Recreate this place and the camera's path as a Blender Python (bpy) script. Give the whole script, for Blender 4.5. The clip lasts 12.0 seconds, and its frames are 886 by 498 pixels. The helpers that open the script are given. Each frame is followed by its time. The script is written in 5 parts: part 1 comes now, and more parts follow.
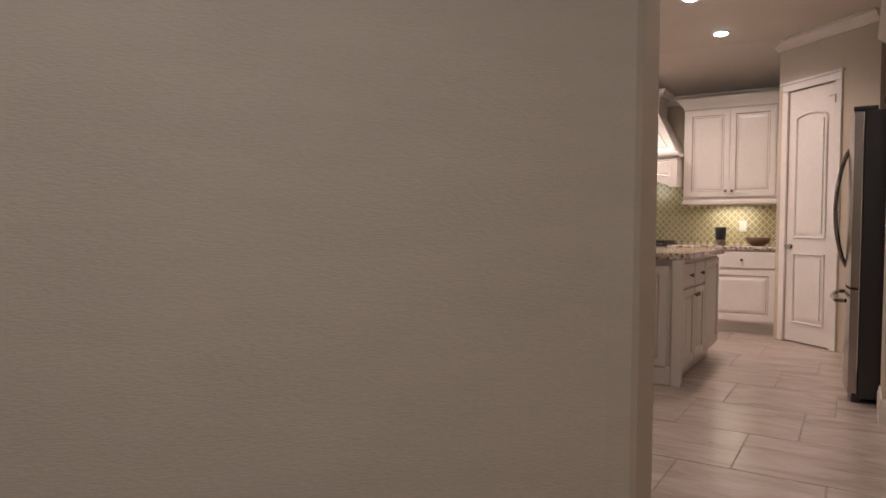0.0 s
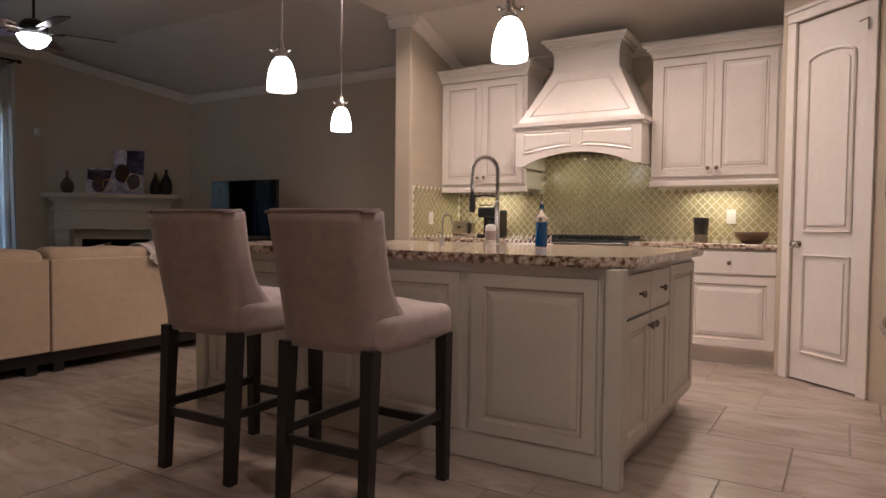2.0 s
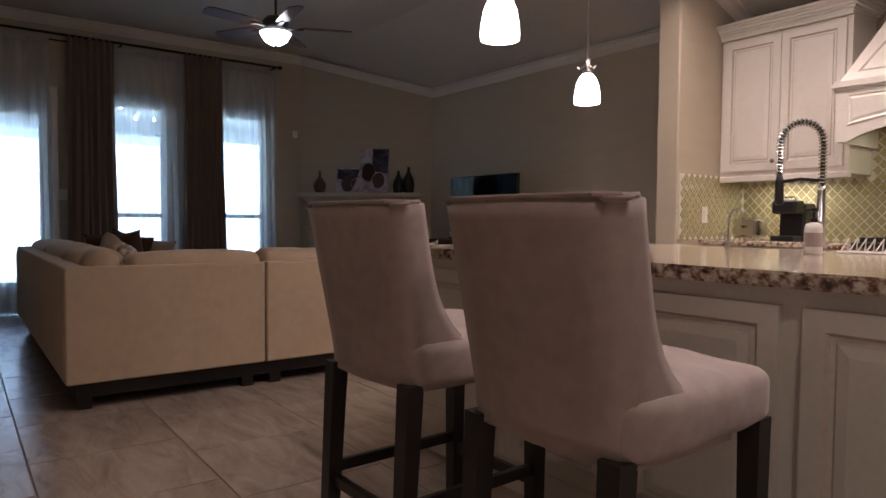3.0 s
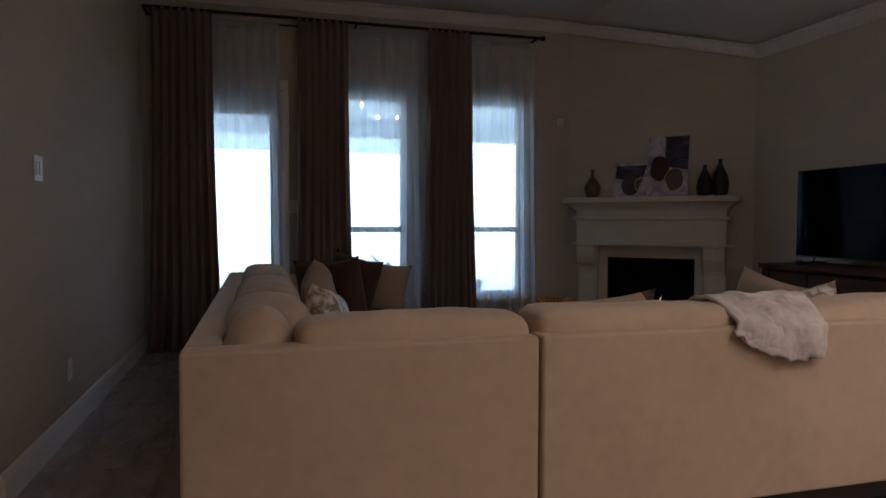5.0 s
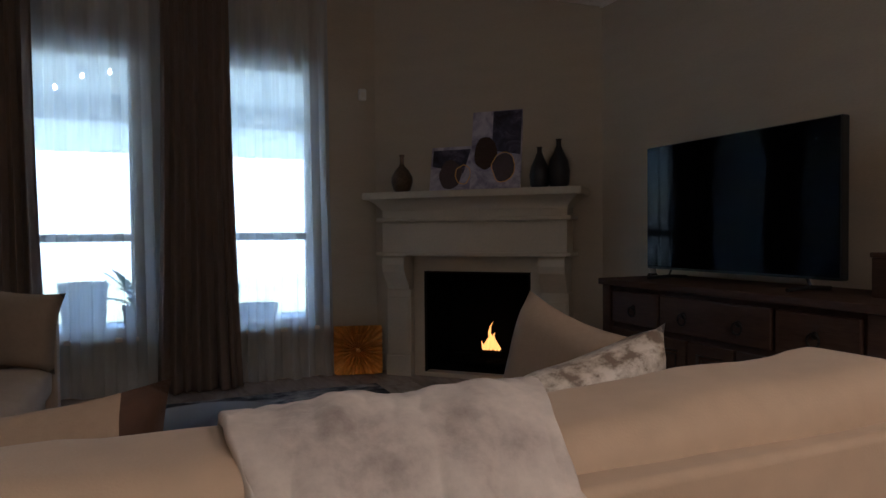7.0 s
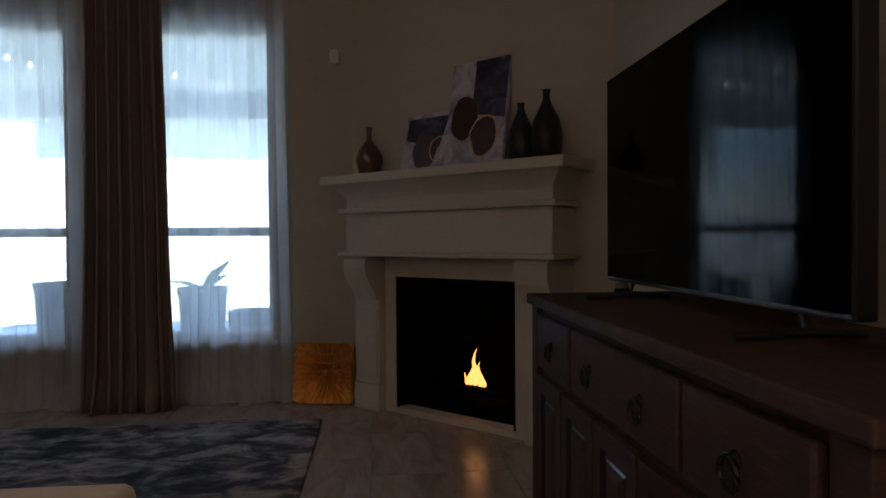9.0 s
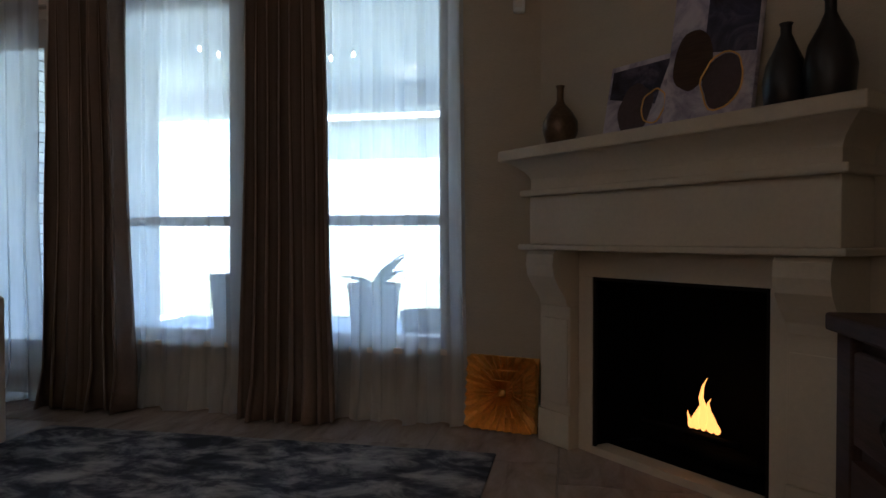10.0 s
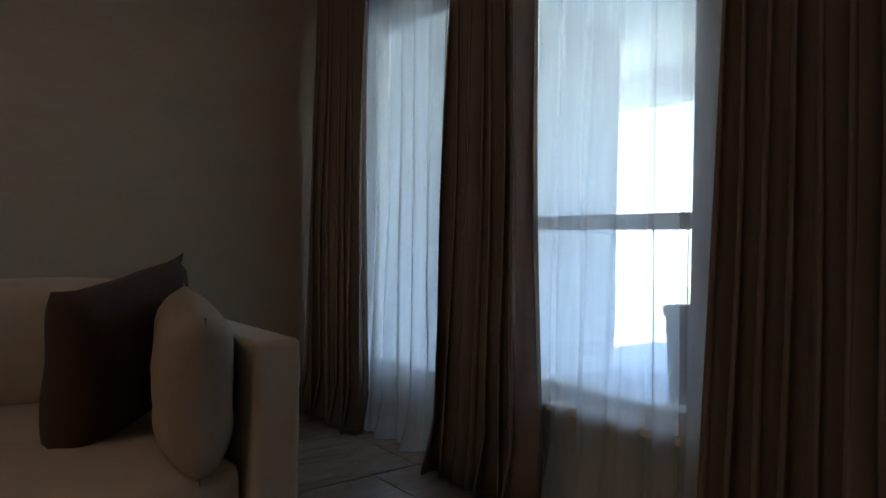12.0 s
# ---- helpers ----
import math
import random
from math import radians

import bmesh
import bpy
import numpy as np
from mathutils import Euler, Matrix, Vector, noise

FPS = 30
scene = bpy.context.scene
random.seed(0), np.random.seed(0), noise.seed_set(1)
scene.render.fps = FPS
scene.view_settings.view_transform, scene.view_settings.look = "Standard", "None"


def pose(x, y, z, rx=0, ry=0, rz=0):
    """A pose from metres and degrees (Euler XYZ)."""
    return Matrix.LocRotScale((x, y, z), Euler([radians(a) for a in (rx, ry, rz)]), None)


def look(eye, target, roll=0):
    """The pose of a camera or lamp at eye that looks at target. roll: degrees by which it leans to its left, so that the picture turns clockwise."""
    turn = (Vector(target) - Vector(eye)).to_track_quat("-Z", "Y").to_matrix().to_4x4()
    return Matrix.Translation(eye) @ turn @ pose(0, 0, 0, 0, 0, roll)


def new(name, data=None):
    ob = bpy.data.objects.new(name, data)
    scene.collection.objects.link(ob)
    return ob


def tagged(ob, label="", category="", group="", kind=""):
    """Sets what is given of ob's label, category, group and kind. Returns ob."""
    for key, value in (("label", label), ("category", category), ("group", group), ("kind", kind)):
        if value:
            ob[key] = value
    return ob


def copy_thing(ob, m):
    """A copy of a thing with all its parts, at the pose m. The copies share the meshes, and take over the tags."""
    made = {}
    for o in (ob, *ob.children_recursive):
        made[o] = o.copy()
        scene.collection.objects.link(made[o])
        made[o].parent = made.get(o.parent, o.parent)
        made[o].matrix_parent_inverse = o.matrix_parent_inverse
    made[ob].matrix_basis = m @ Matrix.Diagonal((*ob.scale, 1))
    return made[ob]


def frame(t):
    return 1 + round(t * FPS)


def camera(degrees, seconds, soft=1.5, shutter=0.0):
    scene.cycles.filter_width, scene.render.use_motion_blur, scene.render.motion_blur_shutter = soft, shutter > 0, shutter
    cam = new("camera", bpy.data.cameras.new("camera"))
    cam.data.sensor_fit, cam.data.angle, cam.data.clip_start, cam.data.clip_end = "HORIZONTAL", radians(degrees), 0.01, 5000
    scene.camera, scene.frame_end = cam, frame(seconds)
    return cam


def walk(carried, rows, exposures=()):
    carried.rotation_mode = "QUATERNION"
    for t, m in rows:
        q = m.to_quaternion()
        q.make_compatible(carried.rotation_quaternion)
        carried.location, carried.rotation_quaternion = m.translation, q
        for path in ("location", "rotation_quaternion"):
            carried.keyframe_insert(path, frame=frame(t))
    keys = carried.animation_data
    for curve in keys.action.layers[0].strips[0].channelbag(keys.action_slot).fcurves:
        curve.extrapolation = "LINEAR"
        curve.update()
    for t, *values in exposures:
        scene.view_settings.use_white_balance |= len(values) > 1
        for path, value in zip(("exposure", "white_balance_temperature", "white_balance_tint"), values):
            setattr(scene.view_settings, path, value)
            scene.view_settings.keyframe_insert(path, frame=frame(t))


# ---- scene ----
cam = camera(67.9, 12.0)
PATH = [
    (0, (0.482, 0.429, 1.085), (-0.584, 2.12, 1.02), 0.5),
    (0.5, (0.481, 0.887, 1.104), (-0.457, 2.652, 1.026), 0.2),
    (1, (0.433, 1.437, 1.102), (-0.498, 3.206, 1.02), 0.1),
    (1.5, (0.364, 2.057, 1.049), (-0.553, 3.833, 0.971), 0.3),
    (2, (0.203, 2.578, 1.044), (-0.841, 4.282, 0.968), 0.6),
    (2.5, (-0.015, 3.044, 1.056), (-1.285, 4.587, 0.974), 0.6),
    (3, (-0.423, 3.403, 1.04), (-2.025, 4.597, 0.954), 0.5),
    (3.5, (-0.912, 3.647, 1.058), (-2.709, 4.52, 0.974), 0.5),
    (3.7, (-1.124, 3.723, 1.073), (-2.97, 4.488, 0.99), 0.5),
    (5.5, (-2.803, 4.354, 1.151), (-4.731, 4.881, 1.071), 0.1),
    (6, (-3.169, 4.761, 1.154), (-5.086, 5.326, 1.085), -0.2),
    (6.5, (-3.454, 5.159, 1.102), (-5.321, 5.874, 1.054), -0.2),
    (7, (-3.676, 5.612, 1.087), (-5.514, 6.4, 1.038), -0.5),
    (7.2, (-3.72, 5.829, 1.059), (-5.562, 6.607, 1.022), -0.4),
    (8.8, (-4.314, 7.231, 1.024), (-6.281, 7.589, 0.988), -0.4),
    (9, (-4.46, 7.325, 1.024), (-6.449, 7.53, 0.99), -0.4),
    (9.5, (-4.864, 7.415, 1.007), (-6.858, 7.266, 0.975), -0.1),
    (10, (-5.279, 7.359, 0.976), (-7.24, 6.969, 0.942), 0.0),
    (10.5, (-5.727, 7.249, 0.928), (-7.613, 6.583, 0.922), 0.4),
    (11, (-6.133, 7.057, 0.957), (-7.907, 6.135, 0.945), 0.7),
    (11.5, (-6.511, 6.815, 0.96), (-8.068, 5.56, 0.948), 1.0),
    (12, (-6.791, 6.599, 0.981), (-8.031, 5.03, 0.966), 1.0),
]
walk(cam, [(t, look(eye, target, roll)) for t, eye, target, roll in PATH], [(0.0, 3.15, 5050, 10), (1.5, 3.1, 5100, 10), (3.0, 3.0, 5000, 10), (5.5, 2.74, 4950, 8), (9.0, 2.88, 5250, 8), (12.0, 2.88, 5500, 8)])

# ---- world, sun and exposure ----
world = bpy.data.worlds.new("sky")
scene.world = world
world.use_nodes = True
wn = world.node_tree
sky = wn.nodes.new("ShaderNodeTexSky")
sky.sky_type, sky.sun_disc, sky.sun_elevation, sky.sun_rotation = "NISHITA", False, radians(66), radians(112)
wn.links.new(sky.outputs[0], wn.nodes["Background"].inputs[0])
wn.nodes["Background"].inputs[1].default_value = 0.15


def lamp(name, kind, energy, color, m, **more):
    data = bpy.data.lights.new(name, kind)
    data.energy, data.color = energy, color
    for key, value in more.items():
        if key == "radius":
            data.shadow_soft_size = value
        elif key == "size":
            data.size = value
        elif key == "size_y":
            data.shape, data.size_y = "RECTANGLE", value
        elif key == "disk":
            data.shape, data.size = "DISK", value
        elif key == "spread":
            data.spread = radians(value)
        elif key == "angle":
            data.angle = radians(value)
    ob = new(name, data)
    ob.matrix_world = m
    return ob


WARM = (1.0, 0.67, 0.45)
lamp("sun", "SUN", 5.0, (1.0, 0.97, 0.93), look((0, 0, 0), (-0.38, 0.15, -0.91)), angle=0.5)

# ---- materials ----


def mat(name, color, rough=0.5, metal=0.0, vary=0.12, scale=6.0, fine=60.0, bump=0.0, bump_scale=None, stretch=(1, 1, 1), spec=0.5, rand=0.0, sheen=0.0):
    m = bpy.data.materials.new(name)
    m.use_nodes = True
    t = m.node_tree
    b = t.nodes["Principled BSDF"]
    co = t.nodes.new("ShaderNodeTexCoord")
    mp = t.nodes.new("ShaderNodeMapping")
    mp.inputs["Scale"].default_value = stretch
    t.links.new(co.outputs["Object"], mp.inputs[0])
    n1, n2 = t.nodes.new("ShaderNodeTexNoise"), t.nodes.new("ShaderNodeTexNoise")
    n1.inputs["Scale"].default_value, n2.inputs["Scale"].default_value = scale, fine
    n1.inputs["Detail"].default_value, n2.inputs["Detail"].default_value = 4, 3
    for n in (n1, n2):
        t.links.new(mp.outputs[0], n.inputs[0])
    add = t.nodes.new("ShaderNodeMath")
    add.operation = "ADD"
    t.links.new(n1.outputs[0], add.inputs[0])
    t.links.new(n2.outputs[0], add.inputs[1])
    rmp = t.nodes.new("ShaderNodeMapRange")
    rmp.inputs["From Min"].default_value, rmp.inputs["From Max"].default_value = 0.6, 1.4
    rmp.inputs["To Min"].default_value, rmp.inputs["To Max"].default_value = 1 - vary, 1 + vary
    t.links.new(add.outputs[0], rmp.inputs[0])
    last = rmp.outputs[0]
    if rand:
        oi = t.nodes.new("ShaderNodeObjectInfo")
        r2 = t.nodes.new("ShaderNodeMapRange")
        r2.inputs["To Min"].default_value, r2.inputs["To Max"].default_value = 1 - rand, 1 + rand
        t.links.new(oi.outputs["Random"], r2.inputs[0])
        mu = t.nodes.new("ShaderNodeMath")
        mu.operation = "MULTIPLY"
        t.links.new(last, mu.inputs[0])
        t.links.new(r2.outputs[0], mu.inputs[1])
        last = mu.outputs[0]
    vm = t.nodes.new("ShaderNodeVectorMath")
    vm.operation = "SCALE"
    vm.inputs[0].default_value = color
    t.links.new(last, vm.inputs["Scale"])
    t.links.new(vm.outputs[0], b.inputs["Base Color"])
    b.inputs["Roughness"].default_value, b.inputs["Metallic"].default_value = rough, metal
    b.inputs["Specular IOR Level"].default_value = spec
    if sheen:
        b.inputs["Sheen Weight"].default_value = sheen
        b.inputs["Sheen Roughness"].default_value = 0.4
    if bump:
        bp = t.nodes.new("ShaderNodeBump")
        bp.inputs["Strength"].default_value, bp.inputs["Distance"].default_value = bump, 0.004
        src = n2
        if bump_scale:
            src = t.nodes.new("ShaderNodeTexNoise")
            src.inputs["Scale"].default_value = bump_scale
            src.inputs["Detail"].default_value = 5
            t.links.new(mp.outputs[0], src.inputs[0])
        t.links.new(src.outputs[0], bp.inputs["Height"])
        t.links.new(bp.outputs[0], b.inputs["Normal"])
    return m


def speckle(name, colors, scale, rough, stretch=(1, 1, 1), bump=0.0, rand=0.0, detail=6, distort=0.0, spec=0.5):
    """Noise through a colour ramp: granite, travertine, woven rugs, fur."""
    m = bpy.data.materials.new(name)
    m.use_nodes = True
    t = m.node_tree
    b = t.nodes["Principled BSDF"]
    co, mp = t.nodes.new("ShaderNodeTexCoord"), t.nodes.new("ShaderNodeMapping")
    mp.inputs["Scale"].default_value = stretch
    t.links.new(co.outputs["Object"], mp.inputs[0])
    n = t.nodes.new("ShaderNodeTexNoise")
    n.inputs["Scale"].default_value, n.inputs["Detail"].default_value, n.inputs["Distortion"].default_value = scale, detail, distort
    n.inputs["Roughness"].default_value = 0.65
    src = mp.outputs[0]
    if rand:
        oi, vm = t.nodes.new("ShaderNodeObjectInfo"), t.nodes.new("ShaderNodeVectorMath")
        sc = t.nodes.new("ShaderNodeVectorMath")
        sc.operation = "SCALE"
        sc.inputs[0].default_value = (37, 19, 53)
        t.links.new(oi.outputs["Random"], sc.inputs["Scale"])
        t.links.new(src, vm.inputs[0])
        t.links.new(sc.outputs[0], vm.inputs[1])
        src = vm.outputs[0]
    t.links.new(src, n.inputs[0])
    ramp = t.nodes.new("ShaderNodeValToRGB")
    els = ramp.color_ramp.elements
    while len(els) < len(colors):
        els.new(0.5)
    for e, (p, c) in zip(els, colors):
        e.position, e.color = p, (*c, 1)
    t.links.new(n.outputs[0], ramp.inputs[0])
    t.links.new(ramp.outputs[0], b.inputs["Base Color"])
    b.inputs["Roughness"].default_value = rough
    b.inputs["Specular IOR Level"].default_value = spec
    if bump:
        bp = t.nodes.new("ShaderNodeBump")
        bp.inputs["Strength"].default_value, bp.inputs["Distance"].default_value = bump, 0.005
        t.links.new(n.outputs[0], bp.inputs["Height"])
        t.links.new(bp.outputs[0], b.inputs["Normal"])
    return m


def glow(name, color, strength):
    m = bpy.data.materials.new(name)
    m.use_nodes = True
    b = m.node_tree.nodes["Principled BSDF"]
    b.inputs["Base Color"].default_value = (*color, 1)
    b.inputs["Emission Color"].default_value = (*color, 1)
    b.inputs["Emission Strength"].default_value = strength
    return m


def glass(name, color=(1, 1, 1), rough=0.0):
    m = bpy.data.materials.new(name)
    m.use_nodes = True
    b = m.node_tree.nodes["Principled BSDF"]
    b.inputs["Base Color"].default_value = (*color, 1)
    b.inputs["Roughness"].default_value = rough
    b.inputs["Transmission Weight"].default_value = 1
    return m


def sheer_cloth(name):
    m = bpy.data.materials.new(name)
    m.use_nodes = True
    t = m.node_tree
    t.nodes.remove(t.nodes["Principled BSDF"])
    out = t.nodes["Material Output"]
    tr, tl, df = (t.nodes.new("ShaderNodeBsdf" + k) for k in ("Transparent", "Translucent", "Diffuse"))
    for n in (tl, df):
        n.inputs[0].default_value = (0.87, 0.91, 0.95, 1)
    m1, m2 = t.nodes.new("ShaderNodeMixShader"), t.nodes.new("ShaderNodeMixShader")
    co, mp, nz, mr = (t.nodes.new("ShaderNode" + k) for k in ("TexCoord", "Mapping", "TexNoise", "MapRange"))
    mp.inputs["Scale"].default_value = (1, 1, 0.08)
    nz.inputs["Scale"].default_value = 40
    mr.inputs["To Min"].default_value, mr.inputs["To Max"].default_value = 0.50, 0.66
    t.links.new(co.outputs["Object"], mp.inputs[0])
    t.links.new(mp.outputs[0], nz.inputs[0])
    t.links.new(nz.outputs[0], mr.inputs[0])
    m1.inputs[0].default_value = 0.85
    t.links.new(df.outputs[0], m1.inputs[1])
    t.links.new(tl.outputs[0], m1.inputs[2])
    t.links.new(mr.outputs[0], m2.inputs[0])
    t.links.new(tr.outputs[0], m2.inputs[1])
    t.links.new(m1.outputs[0], m2.inputs[2])
    t.links.new(m2.outputs[0], out.inputs[0])
    return m


M_WALL = mat("wall_paint", (0.50, 0.43, 0.325), 0.75, vary=0.07, scale=2.5, fine=45, bump=0.4, bump_scale=45, stretch=(1, 1, 4.5))
M_CEIL = mat("ceiling_paint", (0.58, 0.53, 0.46), 0.85, vary=0.05, scale=2, fine=60, bump=0.3, bump_scale=90)
M_TRIM = mat("trim_paint", (0.68, 0.62, 0.54), 0.4, vary=0.04)
M_CAB = mat("cabinet_paint", (0.74, 0.69, 0.63), 0.33, vary=0.05, scale=4, fine=30, bump=0.05)
M_GLAZE = mat("antique_glaze", (0.50, 0.44, 0.375), 0.5)
M_ISL = mat("island_paint", (0.60, 0.57, 0.50), 0.4, vary=0.06, scale=4)
M_TILE = speckle("travertine", [(0.2, (0.19, 0.145, 0.115)), (0.42, (0.34, 0.275, 0.23)), (0.62, (0.44, 0.365, 0.315)), (0.85, (0.50, 0.435, 0.385))], 2.6, 0.25, stretch=(1, 3.2, 1), rand=1, distort=0.8, bump=0.05)
M_GROUT = mat("grout", (0.26, 0.22, 0.19), 0.85, vary=0.15)
M_GRANITE = speckle("granite", [(0.34, (0.035, 0.022, 0.018)), (0.43, (0.20, 0.11, 0.07)), (0.52, (0.50, 0.42, 0.33)), (0.62, (0.66, 0.60, 0.52)), (0.72, (0.28, 0.20, 0.15))], 34, 0.12)
M_SPLASH = mat("green_glass_tile", (0.37, 0.32, 0.17), 0.12, vary=0.12, scale=9, rand=0.12)
M_SPGROUT = mat("pale_grout", (0.72, 0.70, 0.60), 0.7)
M_STEEL = mat("stainless", (0.34, 0.30, 0.27), 0.22, metal=1.0, vary=0.04, fine=120, stretch=(1, 1, 0.05))
M_CHROME = mat("brushed_nickel", (0.62, 0.60, 0.57), 0.18, metal=1.0, vary=0.03)
M_KNOB = mat("pewter", (0.20, 0.17, 0.14), 0.35, metal=0.9)
M_BLACK = mat("black_plastic", (0.015, 0.015, 0.016), 0.35)
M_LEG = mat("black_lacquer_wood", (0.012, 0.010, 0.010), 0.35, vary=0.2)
M_VELVET = mat("taupe_velvet", (0.36, 0.29, 0.27), 0.75, vary=0.16, scale=5, fine=25, bump=0.15, bump_scale=220, sheen=0.4)
M_SOFA = mat("beige_velvet", (0.50, 0.385, 0.27), 0.8, vary=0.10, scale=3.5, fine=18, bump=0.15, bump_scale=240, sheen=0.25)
M_CURTAIN = mat("taupe_drapery", (0.22, 0.155, 0.115), 0.75, vary=0.10, scale=4, bump=0.15, bump_scale=260, sheen=0.15)
M_SHEER = sheer_cloth("sheer_voile")
M_STONE = mat("cast_stone", (0.60, 0.53, 0.41), 0.8, vary=0.06, scale=5, bump=0.15, bump_scale=80)
M_SOOT = mat("black_firebox", (0.003, 0.003, 0.003), 0.8, spec=0.1)
M_TVPANEL = mat("tv_glass", (0.002, 0.002, 0.003), 0.05, vary=0.01, spec=0.05)
M_WOOD = mat("weathered_wood", (0.060, 0.033, 0.023), 0.6, spec=0.2, vary=0.35, scale=5, fine=30, bump=0.3, stretch=(0.6, 6, 6))
M_IRON = mat("black_iron", (0.02, 0.018, 0.016), 0.45, metal=0.7)
M_GOLD = mat("gold_leaf", (0.90, 0.54, 0.16), 0.45, metal=0.95, vary=0.18, scale=12, bump=0.08)
M_RUG = speckle("abstract_rug", [(0.38, (0.018, 0.021, 0.030)), (0.47, (0.075, 0.075, 0.088)), (0.55, (0.24, 0.23, 0.225)), (0.66, (0.42, 0.39, 0.36))], 4.2, 0.95, stretch=(1.6, 1, 1), bump=0.4, detail=12, distort=0.4)
M_FUR = speckle("grey_faux_fur", [(0.3, (0.30, 0.26, 0.24)), (0.45, (0.52, 0.47, 0.43)), (0.6, (0.66, 0.60, 0.54)), (0.8, (0.74, 0.68, 0.62))], 7, 0.95, bump=0.8, detail=10)
M_BROWN = mat("brown_velvet", (0.060, 0.027, 0.012), 0.8, vary=0.25, scale=6, bump=0.2, bump_scale=150, sheen=0.04)
M_TAN = mat("tan_linen", (0.36, 0.27, 0.19), 0.85, vary=0.08, bump=0.3, bump_scale=260)
M_SEQ = speckle("metallic_brocade", [(0.42, (0.22, 0.17, 0.13)), (0.5, (0.50, 0.44, 0.36)), (0.6, (0.70, 0.64, 0.56))], 24, 0.35, bump=0.8)
M_NAVY = mat("navy_velvet", (0.012, 0.016, 0.035), 0.7, vary=0.2, sheen=0.2)
M_DARKVASE = mat("dark_glaze", (0.012, 0.010, 0.012), 0.35)
M_BRONZE = mat("bronze_glaze", (0.14, 0.09, 0.055), 0.3, metal=0.6, vary=0.35, scale=14)
M_CANVAS = speckle("washed_canvas", [(0.30, (0.16, 0.14, 0.22)), (0.45, (0.38, 0.34, 0.44)), (0.56, (0.56, 0.51, 0.58)), (0.72, (0.66, 0.62, 0.66))], 6, 0.8, rand=1, distort=1.2)
M_INK = speckle("indigo_wash", [(0.32, (0.012, 0.011, 0.024)), (0.5, (0.045, 0.04, 0.075)), (0.7, (0.16, 0.14, 0.20))], 7, 0.7, rand=1, distort=1.0)
M_PLUM = mat("plum_paint", (0.08, 0.05, 0.055), 0.5, vary=0.3)
M_WHITE = mat("white_plastic", (0.75, 0.73, 0.69), 0.4, vary=0.02)
M_SHADE = glow("opal_glass", (1.0, 0.84, 0.66), 1.6)
M_CAN = glow("recessed_bulb", (1.0, 0.88, 0.72), 4.0)
M_FANGLASS = glow("fan_bowl_glass", (1.0, 0.90, 0.78), 1.6)
M_FLAME = glow("gas_flame", (1.0, 0.34, 0.065), 0.32)
M_REFL = glow("string_bulb", (1.0, 0.85, 0.6), 5.0)
M_PANE = glass("window_glass")
M_BLUE = mat("blue_soap", (0.0, 0.09, 0.30), 0.1, vary=0.02)
M_CLEAR = glass("clear_bottle", (0.95, 0.97, 0.98), 0.02)
M_MAHOG = mat("mahogany_blade", (0.06, 0.022, 0.014), 0.35, vary=0.3, stretch=(1, 8, 8))
M_BRICK = mat("white_brick", (0.66, 0.69, 0.72), 0.85, vary=0.1, rand=0.12, bump=0.4)
M_MORTAR = mat("mortar", (0.46, 0.46, 0.46), 0.9)
M_PATIO = mat("patio_white_paint", (0.76, 0.79, 0.82), 0.6, vary=0.03)
M_CONC = mat("patio_concrete", (0.52, 0.55, 0.58), 0.8, vary=0.1, scale=2)
M_GRASS = mat("lawn", (0.20, 0.21, 0.13), 0.9, vary=0.35, scale=1.2, fine=30, bump=0.5)
M_FENCE = mat("pale_fence", (0.54, 0.56, 0.58), 0.8, vary=0.15)
M_POT = mat("grey_pot", (0.22, 0.22, 0.23), 0.6)
M_LEAF = mat("plant_leaf", (0.05, 0.10, 0.03), 0.5, vary=0.3)
M_BOWL = mat("wooden_bowl", (0.12, 0.065, 0.03), 0.4, vary=0.3, stretch=(1, 1, 6))
M_CANDLE = mat("candle_wax", (0.72, 0.68, 0.60), 0.5, vary=0.03)

# ---- building helpers ----


def part(name, bm, material, parent=None, label="", m=None, smooth=False):
    me = bpy.data.meshes.new(name)
    bm.normal_update()
    grooved = any(f.material_index for f in bm.faces)
    if smooth:
        for f in bm.faces:
            f.smooth = True
    bm.to_mesh(me)
    bm.free()
    me.materials.append(material)
    # groove faces get a second colour: black on dresser wood, glaze elsewhere
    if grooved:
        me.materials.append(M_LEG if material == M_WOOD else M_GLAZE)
    ob = new(name, me)
    if smooth == "flat":
        ob.modifiers.new("even_shading", "WEIGHTED_NORMAL")
    if parent:
        ob.parent = parent
    if m is not None:
        ob.matrix_local = m
    if label:
        ob["label"] = label
    return ob


def thing(name, label, category, m=None, group="", kind=""):
    ob = new(name)
    ob.empty_display_size = 0.1
    if m is not None:
        ob.matrix_world = m
    return tagged(ob, label, category, group, kind)


def box(x0, x1, y0, y1, z0, z1, bevel=0.0, segs=2, bm=None):
    b = bmesh.new()
    v = [b.verts.new(p) for p in ((x0, y0, z0), (x1, y0, z0), (x1, y1, z0), (x0, y1, z0), (x0, y0, z1), (x1, y0, z1), (x1, y1, z1), (x0, y1, z1))]
    for f in ((0, 3, 2, 1), (4, 5, 6, 7), (0, 1, 5, 4), (1, 2, 6, 5), (2, 3, 7, 6), (3, 0, 4, 7)):
        b.faces.new([v[i] for i in f])
    if bevel:
        bmesh.ops.bevel(b, geom=b.edges[:], offset=bevel, segments=segs, profile=0.5, affect="EDGES")
    return merge(bm, b)


def merge(bm, b):
    if bm is None:
        return b
    me = bpy.data.meshes.new("tmp")
    b.to_mesh(me)
    b.free()
    bm.from_mesh(me)
    bpy.data.meshes.remove(me)
    return bm


